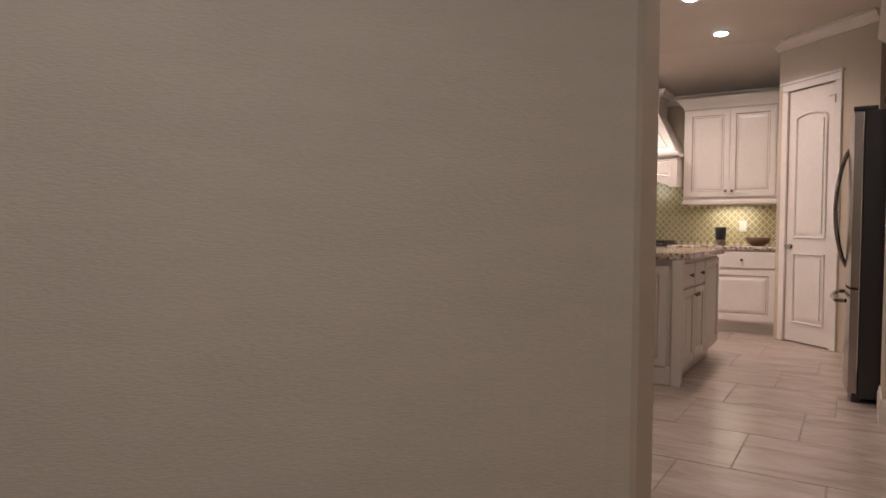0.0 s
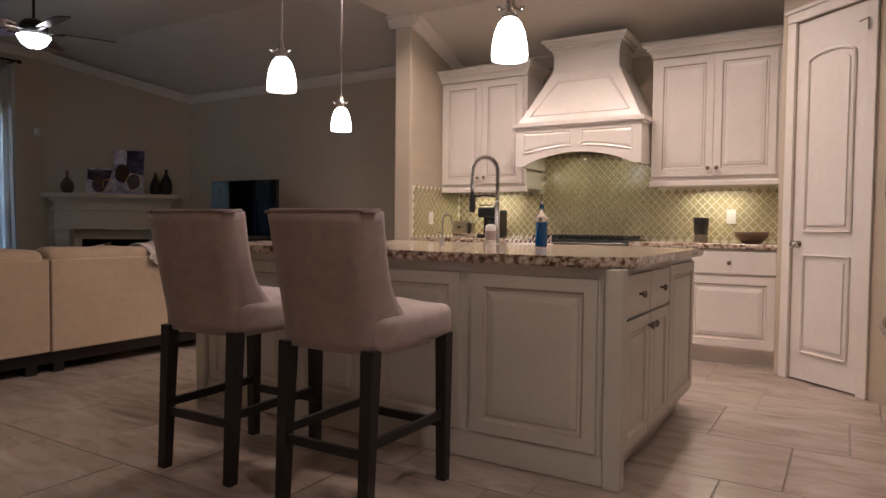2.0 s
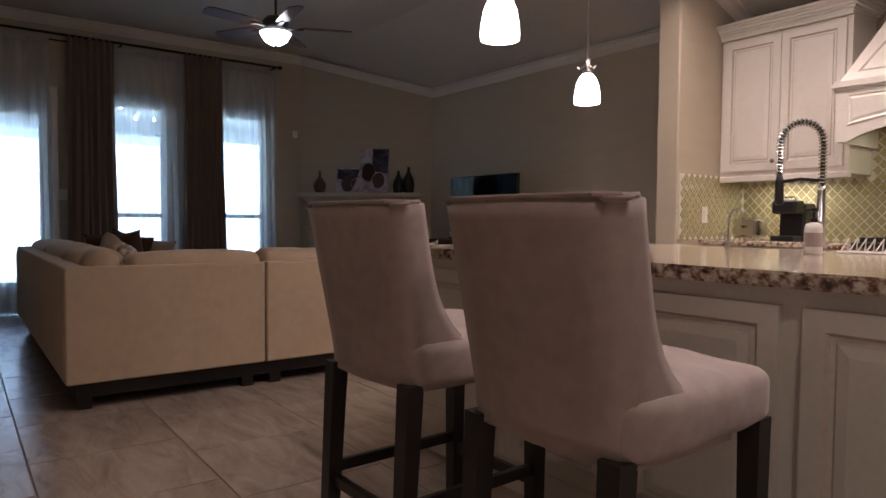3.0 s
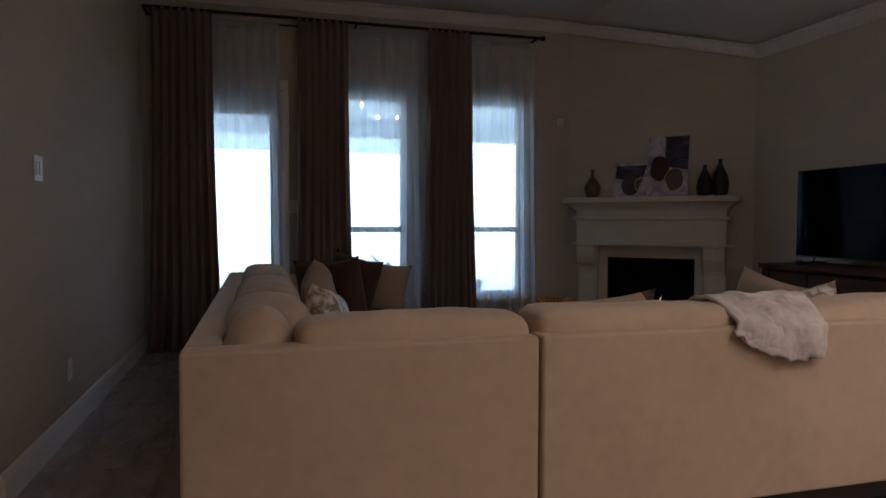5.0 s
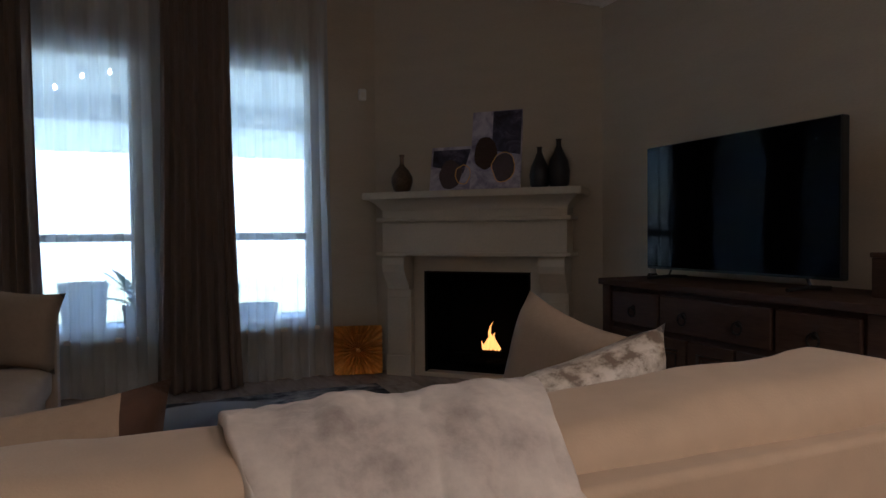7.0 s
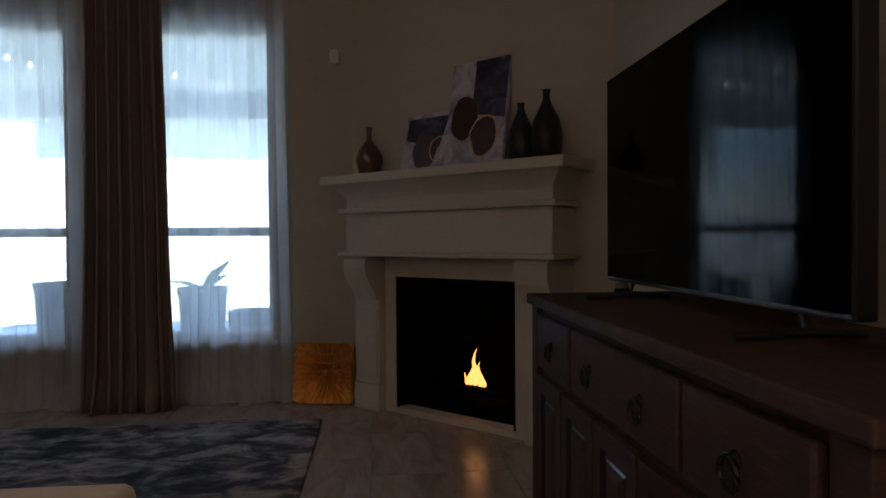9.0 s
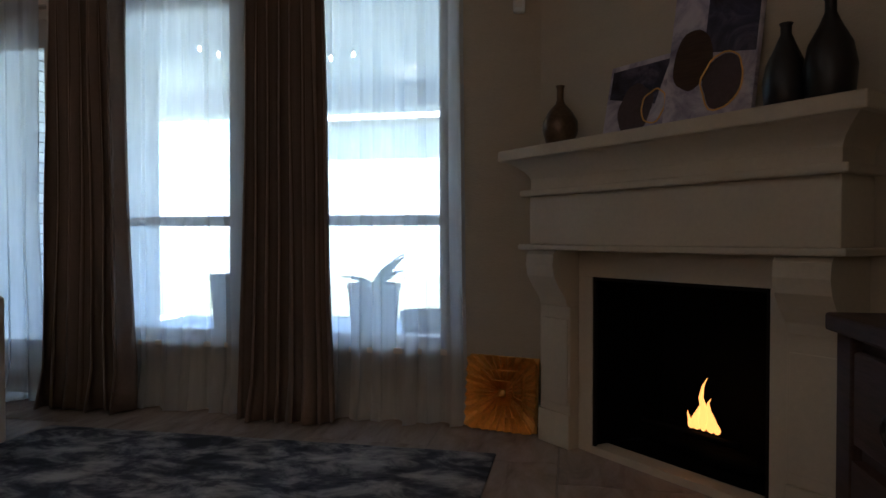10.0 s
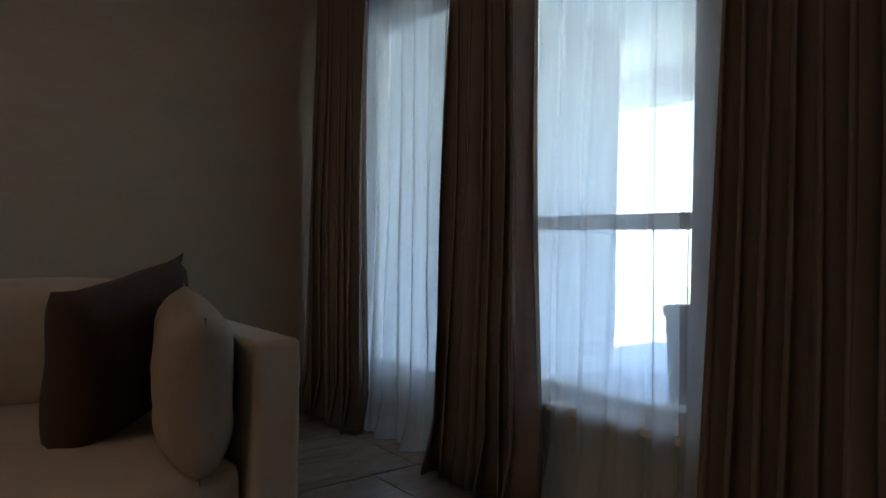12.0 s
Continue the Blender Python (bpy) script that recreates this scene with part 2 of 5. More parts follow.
def prism(points, axis, a, b):
    """A polygon of (u, v) points swept along an axis from a to b. x: (y, z); y: (x, z); z: (x, y)."""
    bm = bmesh.new()
    put = {"x": lambda u, v, w: (w, u, v), "y": lambda u, v, w: (u, w, v), "z": lambda u, v, w: (u, v, w)}[axis]
    lo, hi = [bm.verts.new(put(u, v, a)) for u, v in points], [bm.verts.new(put(u, v, b)) for u, v in points]
    n = len(points)
    bm.faces.new(lo)
    bm.faces.new(hi)
    for i in range(n):
        bm.faces.new((lo[i], lo[(i + 1) % n], hi[(i + 1) % n], hi[i]))
    bmesh.ops.recalc_face_normals(bm, faces=bm.faces[:])
    return bm


def lathe(profile, n=24, cx=0, cy=0):
    bm = bmesh.new()
    rings = []
    for r, z in profile:
        rings.append([bm.verts.new((cx + r * math.cos(2 * math.pi * i / n), cy + r * math.sin(2 * math.pi * i / n), z)) for i in range(n)])
    for a, b in zip(rings, rings[1:]):
        for i in range(n):
            bm.faces.new((a[i], a[(i + 1) % n], b[(i + 1) % n], b[i]))
    if profile[0][0] > 1e-4:
        bm.faces.new(rings[0][::-1])
    if profile[-1][0] > 1e-4:
        bm.faces.new(rings[-1])
    bmesh.ops.remove_doubles(bm, verts=bm.verts[:], dist=1e-5)
    bmesh.ops.recalc_face_normals(bm, faces=bm.faces[:])
    return bm


def tube(points, r, n=10):
    """A round bar along a line of points."""
    bm = bmesh.new()
    pts = [Vector(p) for p in points]
    rings = []
    up = Vector((0.123, 0.31, 0.94)).normalized()
    for i, p in enumerate(pts):
        d = (pts[min(i + 1, len(pts) - 1)] - pts[max(i - 1, 0)]).normalized()
        s = d.cross(up)
        if s.length < 1e-3:
            s = d.cross(Vector((1, 0, 0)))
        s.normalize()
        u = s.cross(d)
        rings.append([bm.verts.new(p + r * (math.cos(2 * math.pi * k / n) * s + math.sin(2 * math.pi * k / n) * u)) for k in range(n)])
    for a, b in zip(rings, rings[1:]):
        for k in range(n):
            bm.faces.new((a[k], a[(k + 1) % n], b[(k + 1) % n], b[k]))
    bm.faces.new(rings[0])
    bm.faces.new(rings[-1])
    bmesh.ops.recalc_face_normals(bm, faces=bm.faces[:])
    return bm


def panel_bm(w, h, d=0.02, rim=0.055, arch=0.0, raised=True):
    """A raised-panel door or side: width along x, front at -d, back at 0, bottom at z 0."""
    bm = bmesh.new()
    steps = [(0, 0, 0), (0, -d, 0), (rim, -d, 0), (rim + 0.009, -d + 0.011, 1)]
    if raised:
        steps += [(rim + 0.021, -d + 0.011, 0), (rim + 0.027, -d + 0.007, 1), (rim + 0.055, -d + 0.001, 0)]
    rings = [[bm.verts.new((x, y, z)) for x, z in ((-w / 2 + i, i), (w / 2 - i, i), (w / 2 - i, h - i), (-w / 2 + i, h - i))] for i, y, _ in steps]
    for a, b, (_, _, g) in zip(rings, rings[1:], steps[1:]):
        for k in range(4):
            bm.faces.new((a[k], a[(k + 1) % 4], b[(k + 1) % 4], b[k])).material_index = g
    bm.faces.new(rings[-1])
    bm.faces.new(rings[0])
    bmesh.ops.recalc_face_normals(bm, faces=bm.faces[:])
    return bm


def knob(parent, x, y, z, m_=None):
    k = lathe([(0.006, 0), (0.006, 0.012), (0.015, 0.018), (0.016, 0.026), (0.010, 0.031), (0, 0.032)], 14)
    return part("knob", k, M_KNOB, parent, "pewter knob", pose(x, y, z, 90, 0, 0), True)


def pillow_bm(w, h, t, seed=0, pinch=0.12):
    """A stuffed cushion in the x-z plane, centred, thickest in the middle."""
    bm = bmesh.new()
    n = 14
    rnd = random.Random(seed)
    ph = rnd.random() * 9
    sides = []
    for s in (-1, 1):
        grid = []
        for i in range(n + 1):
            row = []
            for j in range(n + 1):
                u, v = 2 * i / n - 1, 2 * j / n - 1
                bulge = ((1 - u ** 4) * (1 - v ** 4)) ** 0.5
                k = 1 - pinch * (1 - u * u) * abs(v) ** 3, 1 - pinch * (1 - v * v) * abs(u) ** 3
                wr = 0.012 * noise.noise(Vector((u * 2 + ph, v * 2, s)))
                row.append(bm.verts.new((u * w / 2 * k[1], s * (t / 2 * bulge) + wr * bulge, v * h / 2 * k[0])))
            grid.append(row)
        for i in range(n):
            for j in range(n):
                bm.faces.new((grid[i][j], grid[i + 1][j], grid[i + 1][j + 1], grid[i][j + 1]))
    bmesh.ops.remove_doubles(bm, verts=bm.verts[:], dist=1e-4)
    bmesh.ops.recalc_face_normals(bm, faces=bm.faces[:])
    return bm


def cushion_bm(x0, x1, y0, y1, z0, z1, crown=0.03, seed=0, r=0.05):
    """A soft upholstered block with rounded edges and a swollen, slightly rumpled skin."""
    bm = box(x0, x1, y0, y1, z0, z1)
    bmesh.ops.subdivide_edges(bm, edges=bm.edges[:], cuts=19, use_grid_fill=True)
    c = Vector(((x0 + x1) / 2, (y0 + y1) / 2, (z0 + z1) / 2))
    hx, hy, hz = (x1 - x0) / 2, (y1 - y0) / 2, (z1 - z0) / 2
    for v in bm.verts:
        d = v.co - c
        q = Vector((max(-hx + r, min(hx - r, d.x)), max(-hy + r, min(hy - r, d.y)), max(-hz + r, min(hz - r, d.z))))
        e = d - q
        if e.length > 1e-6:
            d = q + e.normalized() * r
        a, b_, g = 1 - (d.x / hx) ** 2, 1 - (d.y / hy) ** 2, 1 - (d.z / hz) ** 2
        d.z += crown * max(0, a) * max(0, b_) * (1 if d.z > 0 else -0.2) * min(1, abs(d.z) / hz)
        d.x += 0.5 * crown * max(0, b_) * max(0, g) * (d.x / hx)
        d.y += 0.5 * crown * max(0, a) * max(0, g) * (d.y / hy)
        w = noise.noise_vector(d * 4 + Vector((seed * 3.7, 0, 0)))
        w2 = noise.noise_vector(Vector((d.x * 13, d.y * 13, d.z * 9 + seed)))
        v.co = c + d + w * 0.011 + w2 * 0.004
    return bm


def structure(ob, label="", category=""):
    return tagged(ob, label, category, kind="structure")


def crown_profile(s=1.0):
    return [(0, 0), (0.02 * s, 0), (0.03 * s, 0.02 * s), (0.055 * s, 0.045 * s), (0.075 * s, 0.085 * s), (0.10 * s, 0.09 * s), (0.10 * s, 0.11 * s), (0, 0.11 * s)]


def run_moulding(name, a, b, profile, material, label, up=(0, 0, 1)):
    """A moulding between two points; the profile's u points to the left of the way from a to b, v up."""
    a, b = Vector(a), Vector(b)
    d = (b - a).normalized()
    side = Vector((0, 0, 1)).cross(d).normalized()
    upv = d.cross(side).normalized()
    bm = bmesh.new()
    lo = [bm.verts.new(a + side * u + upv * v) for u, v in profile]
    hi = [bm.verts.new(b + side * u + upv * v) for u, v in profile]
    n = len(profile)
    bm.faces.new(lo)
    bm.faces.new(hi)
    for i in range(n):
        bm.faces.new((lo[i], lo[(i + 1) % n], hi[(i + 1) % n], hi[i]))
    bmesh.ops.recalc_face_normals(bm, faces=bm.faces[:])
    return structure(part(name, bm, material), label, "moulding")

# ---- large structure ----
XW, YL, YTV, YK = -8.70, 3.08, 8.44, 8.54
ZL, ZK = 3.20, 2.95


def wall(name, bm, label):
    return structure(part(name, bm, M_WALL), label, "wall")


# window wall with a door opening and two windows
W_DOOR, W_2, W_3 = (3.32, 4.28, 0.0, 2.36), (4.62, 5.47, 0.39, 2.37), (5.86, 6.70, 0.39, 2.37)
bm = bmesh.new()
ys = [2.6, *W_DOOR[:2], *W_2[:2], *W_3[:2], 7.3]
for i in range(0, len(ys), 2):
    bm = box(XW - 0.2, XW, ys[i], ys[i + 1], 0, 3.4, bm=bm)
for y0, y1, z0, z1 in (W_DOOR, W_2, W_3):
    bm = box(XW - 0.2, XW, y0, y1, z1, 3.4, bm=bm)
    if z0:
        bm = box(XW - 0.2, XW, y0, y1, 0, z0, bm=bm)
wall("wall_west", bm, "beige textured window wall of the living room")
FP = pose(-8.022, 7.733, 0, 0, 0, 45)
OW = 0.413
bm = prism([(-0.8635, 0), (-OW, 0), (-OW, 0.80), (OW, 0.80), (OW, 0), (0.9045, 0), (0.9045, 3.4), (-0.8635, 3.4)], "y", 0.0955, 0.25)
bm.transform(FP)
wall("wall_fireplace", bm, "beige angled corner wall behind the fireplace")
wall("wall_north", box(-7.7, -3.43, YTV, YTV + 0.3, 0, 3.4), "beige wall behind the television")
wall("wall_kitchen", box(-3.43, 1.4, YK, YK + 0.2, 0, 3.4), "beige kitchen back wall")
wall("wall_pier", box(-3.43, -3.25, 7.62, YK, 0, ZK, 0.012), "beige wall end between kitchen and living room")
wall("wall_south", box(XW, -5.33, 2.6, YL, 0, 3.4), "beige side wall of the living room")
bm = prism([(-0.098, 2.705), (-0.098, 2.515), (-0.112, 2.49), (-0.175, 2.435), (-2.9, -0.29), (-3.0, -0.19), (-0.31, 2.50), (-5.33, 2.50), (-5.33, 2.705)], "z", 0, 3.4)
wall("wall_hall", bm, "beige angled hall wall with a rounded end")
wall("wall_entry", box(0.62, 2.6, 4.86, 5.26, 0, 3.0, 0.015, 3), "grey-beige hall wall with a light switch")
wall("wall_east", box(1.25, 1.45, 5.26, YK, 0, 3.0), "beige wall behind the refrigerator")
# out-of-view hall walls, added to close the hall against daylight
wall("wall_hall_west", box(-3.2, -3.0, -1.6, 2.49, 0, 3.0), "unseen plain hall wall, added to close the hall")
wall("wall_hall_south", box(-3.2, 2.6, -1.8, -1.6, 0, 3.0), "unseen plain hall end wall, added to close the hall")
wall("wall_hall_east", box(2.6, 2.8, -1.8, 5.26, 0, 3.0), "unseen plain hall side wall, added to close the hall")

# angled pantry wall with a doorway: local x along the wall, local y into it
PW = pose(0.085, 7.53, 0, 0, 0, -41.5)
DW = 0.27
bm = box(-0.40, -DW, 0, 0.14, 0, 3.0)
bm = box(DW, 0.70, 0, 0.14, 0, 3.0, bm=bm)
bm = box(-DW, DW, 0, 0.14, 2.44, 3.0, bm=bm)
bm.transform(PW)
bm = box(-0.212, -0.05, 7.82, YK, 0, 3.0, bm=bm)
wall("wall_pantry", bm, "beige angled pantry wall")

# ceilings
bm = prism([(2.5, ZL), (7.24, ZL), (YTV + 0.1, 2.68), (YTV + 0.1, 2.88), (7.24, 3.4), (2.5, 3.4)], "x", XW, -3.43)
structure(part("ceiling", bm, M_CEIL), "beige vaulted living room ceiling", "ceiling")
# carried on out of view to x 2.8 to block sun above the entry
bm = prism([(2.5, ZK), (7.62, ZK), (YK + 0.02, 2.63), (YK + 0.02, 2.85), (7.62, 3.3), (2.5, 3.3)], "x", -3.43, 2.8)
structure(part("ceiling_kitchen", bm, M_CEIL), "beige kitchen ceiling sloping down to the back wall", "ceiling")
# out-of-view hall ceiling, added to keep the sun out
structure(part("ceiling_hall", box(-3.2, 2.8, -1.8, 2.5, ZK, 3.2), M_CEIL), "unseen beige hall ceiling, added to close the hall", "ceiling")

CR = crown_profile(0.9)
run_moulding("trim_crown", (XW, 7.22, ZL - 0.1), (XW, YL, ZL - 0.1), CR, M_TRIM, "beige crown moulding over the windows")
run_moulding("trim_crown", (-7.43, YTV, 2.63), (XW, 7.17, 3.10), CR, M_TRIM, "beige crown moulding sloping above the fireplace")
run_moulding("trim_crown", (-3.43, YTV, 2.63), (-7.45, YTV, 2.63), CR, M_TRIM, "beige crown moulding above the television")
run_moulding("trim_crown", (-3.25, 7.62, ZK - 0.1), (-3.25, YK, 2.56), [(-u, v) for u, v in CR], M_TRIM, "beige crown moulding sloping on the pier")
run_moulding("trim_crown", (-3.20, 7.62, ZK - 0.1), (-3.48, 7.62, ZK - 0.1), CR, M_TRIM, "beige crown return on the pier")
run_moulding("trim_crown", (-0.212, YK, 2.55), (-3.25, YK, 2.55), CR, M_TRIM, "beige crown moulding above the cabinets")
v1, v2 = PW @ Vector((0.70, 0, ZK - 0.1)), PW @ Vector((-0.42, 0, ZK - 0.1))
run_moulding("trim_crown", v1, v2, CR, M_TRIM, "beige crown moulding on the pantry wall")
BB = [(0, 0), (0.016, 0), (0.016, 0.10), (0.011, 0.118), (0.011, 0.128), (0.005, 0.14), (0, 0.14)]
for a, b in (((XW, 7.2, 0), (XW, 4.3, 0)), ((XW, 3.3, 0), (XW, YL, 0)), ((XW, YL, 0), (-5.33, YL, 0)), ((-5.33, YL, 0), (-5.33, 2.705, 0)), ((-5.33, 2.705, 0), (-0.098, 2.705, 0)),
             ((-0.098, 2.705, 0), (-0.098, 2.515, 0)), ((-3.43, YTV, 0), (-7.45, YTV, 0)), ((0.62, 5.26, 0), (0.62, 4.86, 0)), ((2.6, 4.86, 0), (0.62, 4.86, 0)), ((-3.25, 7.62, 0), (-3.43, 7.62, 0))):
    if b == (0.62, 4.86, 0) and a[1] == 4.86:
        a, b = b, a
        prof = [(-u, v) for u, v in BB]
    elif a == (0.62, 5.26, 0):
        prof = [(-u, v) for u, v in BB]
    else:
        prof = BB if a != (-5.33, YL, 0) and a != (-0.098, 2.705, 0) else BB
    run_moulding("baseboard", a, b, prof, M_TRIM, "painted wooden baseboard")

# floor slab; its tiles are laid last
floor = structure(part("floor", box(-8.7, 2.8, -1.8, 8.8, -0.25, -0.004), M_GROUT), "travertine-look tiled floor with grout joints", "floor")

# ---- windows and the glazed door ----


def window(name, y0, y1, z0, z1, rail, label):
    w = structure(thing(name, label, "window", pose(XW - 0.1, (y0 + y1) / 2, 0)), label, "window")
    h = (y1 - y0) / 2
    for nm, b in (("window_frame", box(-0.05, 0.05, -h, -h + 0.05, z0, z1, 0.004)), ("window_frame", box(-0.05, 0.05, h - 0.05, h, z0, z1, 0.004)),
                  ("window_frame", box(-0.05, 0.05, -h + 0.05, h - 0.05, z1 - 0.05, z1, 0.004)), ("window_frame", box(-0.05, 0.05, -h + 0.05, h - 0.05, z0, z0 + 0.05, 0.004)),
                  ("meeting_rail", box(-0.045, 0.045, -h + 0.05, h - 0.05, rail - 0.055, rail, 0.004))):
        part(nm, b, M_WHITE, w)
    for a, b in ((z0 + 0.05, rail - 0.055), (rail, z1 - 0.05)):
        p = part("pane", box(-0.004, 0.004, -h + 0.05, h - 0.05, a, b), M_PANE, w)
        p.visible_shadow = False
    part("window_sill", box(-0.02, 0.16, -h - 0.03, h + 0.03, z0 - 0.03, z0 + 0.002, 0.006), M_TRIM, w, "white painted sill")
    return w


window("window_1", *W_2, 1.10, "white double-hung window behind sheer curtains")
window("window_2", *W_3, 1.10, "white double-hung window beside the fireplace")
d = structure(thing("door_1", "", "", pose(XW - 0.1, 3.78, 0)), "white glazed patio door behind curtains", "door")
part("door_frame", box(-0.06, 0.06, -0.46, -0.42, 0, 2.36), M_TRIM, d)
part("door_frame", box(-0.06, 0.06, 0.45, 0.50, 0, 2.36), M_TRIM, d)
part("door_frame", box(-0.06, 0.06, -0.42, 0.45, 2.30, 2.36), M_TRIM, d)
for b in (box(-0.022, 0.022, -0.42, -0.30, 0.01, 2.30), box(-0.022, 0.022, 0.39, 0.45, 0.01, 2.30), box(-0.022, 0.022, -0.30, 0.39, 0.01, 0.34), box(-0.022, 0.022, -0.30, 0.39, 2.14, 2.30)):
    part("door_rail", b, M_TRIM, d)
p = part("pane", box(-0.004, 0.004, -0.30, 0.39, 0.34, 2.14), M_PANE, d)
p.visible_shadow = False
part("casing", box(0.101, 0.125, 0.50, 0.56, 0, 2.45, 0.005), M_TRIM, d)
part("casing", box(0.101, 0.125, -0.55, -0.46, 0, 2.45, 0.005), M_TRIM, d)
part("casing", box(0.101, 0.125, -0.46, 0.50, 2.36, 2.45, 0.005), M_TRIM, d)

# ---- curtains ----


def curtain_bm(y0, y1, z0, z1, folds, depth, seed, flare=1.15, thick=0.0):
    bm = bmesh.new()
    rnd = random.Random(seed)
    ny, nz = folds * 10, 26
    ph = [rnd.uniform(-0.8, 0.8) for _ in range(folds + 2)]
    am = [rnd.uniform(0.7, 1.25) for _ in range(folds + 2)]
    yc = (y0 + y1) / 2
    rows = []
    for k in range(nz + 1):
        s = k / nz
        z = z1 + (z0 - z1) * s
        row = []
        for i in range(ny + 1):
            u = i / ny
            c = u * folds
            j = int(min(c, folds - 1))
            f = c - j
            a = am[j] * (1 - f) + am[j + 1] * f
            q = ph[j] * (1 - f) + ph[j + 1] * f
            wide = 1 + (flare - 1) * s * s
            y = yc + (u - 0.5) * (y1 - y0) * wide + 0.35 * depth * math.sin(4 * math.pi * c + q) * (0.5 + s)
            x = depth * a * (0.75 + 0.5 * s) * math.sin(2 * math.pi * c + q * s * 1.6) + 0.03 * noise.noise(Vector((c, s * 2.5, seed)))
            if s > 0.93:
                x += (s - 0.93) * 0.8 * (0.5 + 0.5 * math.sin(c * 3 + seed))
            row.append(bm.verts.new((x, y, z)))
        rows.append(row)
    for a, b in zip(rows, rows[1:]):
        for i in range(ny):
            bm.faces.new((a[i], a[i + 1], b[i + 1], b[i]))
    return bm


for y0, y1, seed in ((3.20, 3.68, 1), (4.42, 4.88, 2), (5.64, 6.07, 3)):
    c = thing("curtain", "taupe floor-length drapery panel hanging in deep folds", "curtain", pose(XW + 0.15, 0, 0), "drapery panels")
    p = part("cloth", curtain_bm(y0, y1, 0.008, 2.99, 7, 0.042, seed, 1.25), M_CURTAIN, c, smooth=True)
    s = p.modifiers.new("thickness", "SOLIDIFY")
    s.thickness = 0.004
    for k in range(8):
        yy = y0 + (k + 0.5) * (y1 - y0) / 8
        ring = tube([(0.026 * math.cos(a / 8 * 2 * math.pi), yy, 2.985 + 0.026 * math.sin(a / 8 * 2 * math.pi)) for a in range(9)], 0.003, 6)
        part("grommet", ring, M_CHROME, c)
for y0, y1, seed in ((3.50, 4.26, 11), (4.84, 5.72, 12), (6.0, 6.80, 13)):
    c = thing("sheer_curtain", "white translucent voile curtain hanging behind the drapery", "curtain", pose(XW + 0.075, 0, 0), "sheer panels")
    part("cloth", curtain_bm(y0, y1, 0.012, 2.93, 7, 0.026, seed, 1.07), M_SHEER, c, smooth=True)
    part("heading", box(-0.012, 0.012, y0, y1, 2.89, 2.95, 0.004), M_SHEER, c, "gathered heading tape")
rod = thing("curtain_rod", "dark bronze double curtain rod on brackets", "curtain rod", pose(XW, 0, 0))
part("rod", tube([(0.15, 3.12, 2.985), (0.15, 6.80, 2.985)], 0.014), M_IRON, rod)
part("rod", tube([(0.075, 3.14, 2.935), (0.075, 6.76, 2.935)], 0.008), M_IRON, rod)
for y in (3.14, 4.95, 6.74):
    part("bracket", box(0.0, 0.16, y - 0.01, y + 0.01, 2.955, 2.972, 0.002), M_IRON, rod)
part("finial", lathe([(0, -0.03), (0.02, -0.02), (0.024, 0), (0.02, 0.02), (0, 0.03)], 12), M_IRON, rod, "", pose(0.15, 6.82, 2.985, 90, 0, 0), True)

# ---- outside: patio, lawn and fence ----
structure(part("ground", box(-400, XW - 0.2, -400, 400, -0.6, -0.12), M_GRASS), "sunlit lawn behind the house", "lawn")
structure(part("pavement", box(-13.0, XW - 0.2, 2.0, 9.5, -0.12, -0.03), M_CONC), "pale concrete patio slab", "patio")
structure(part("patio_ceiling", box(-12.6, XW - 0.2, 2.0, 9.5, 2.72, 2.9), M_PATIO), "white patio ceiling", "ceiling")
structure(part("patio_beam", box(-12.8, -12.5, 2.0, 9.5, 2.45, 2.72), M_PATIO), "white patio beam", "beam")
bw = structure(part("wall_brick", box(-11.25, XW - 0.2, 2.97, 3.25, -0.03, 2.72), M_MORTAR), "white brick wing wall at the patio", "wall")
# glowing bulbs outside imitate window reflections of the indoor ceiling lights; cords are added
for k in range(7):
    b = thing("string_bulb", "small glowing bulb imitating a ceiling light reflected in the window", "bulb", pose(-10.2 + 0.1 * math.sin(k * 2.1), 4.35 + 0.22 * k, 2.45 + 0.07 * math.cos(k * 1.7)), "patio string lights")
    part("bulb", lathe([(0, -0.02), (0.014, -0.012), (0.014, 0.01), (0.006, 0.025)], 8), M_REFL, b)
    part("added_cord", tube([(0, 0, 0.02), (0, 0, 2.72 - b.location.z)], 0.003, 5), M_BLACK, b)
fence = structure(thing("fence", "", ""), "pale timber privacy fence across the lawn", "fence")
for k in range(60):
    part("fence_board", box(-24.0, -23.97, -10 + k * 0.5, -10 + k * 0.5 + 0.48, -0.12, 1.75), M_FENCE, fence)
# made-up house, a pale sunlit backdrop for the windows
house = thing("neighbour_house", "pale two-storey house added behind the fence as a bright backdrop", "house", pose(-34, 4, -0.12))
part("wall", box(-4, 4, -9, 9, 0, 5.6), M_FENCE, house)
part("roof", prism([(-4.6, 5.6), (4.6, 5.6), (0, 8.2)], "y", -9.5, 9.5), M_MORTAR, house)


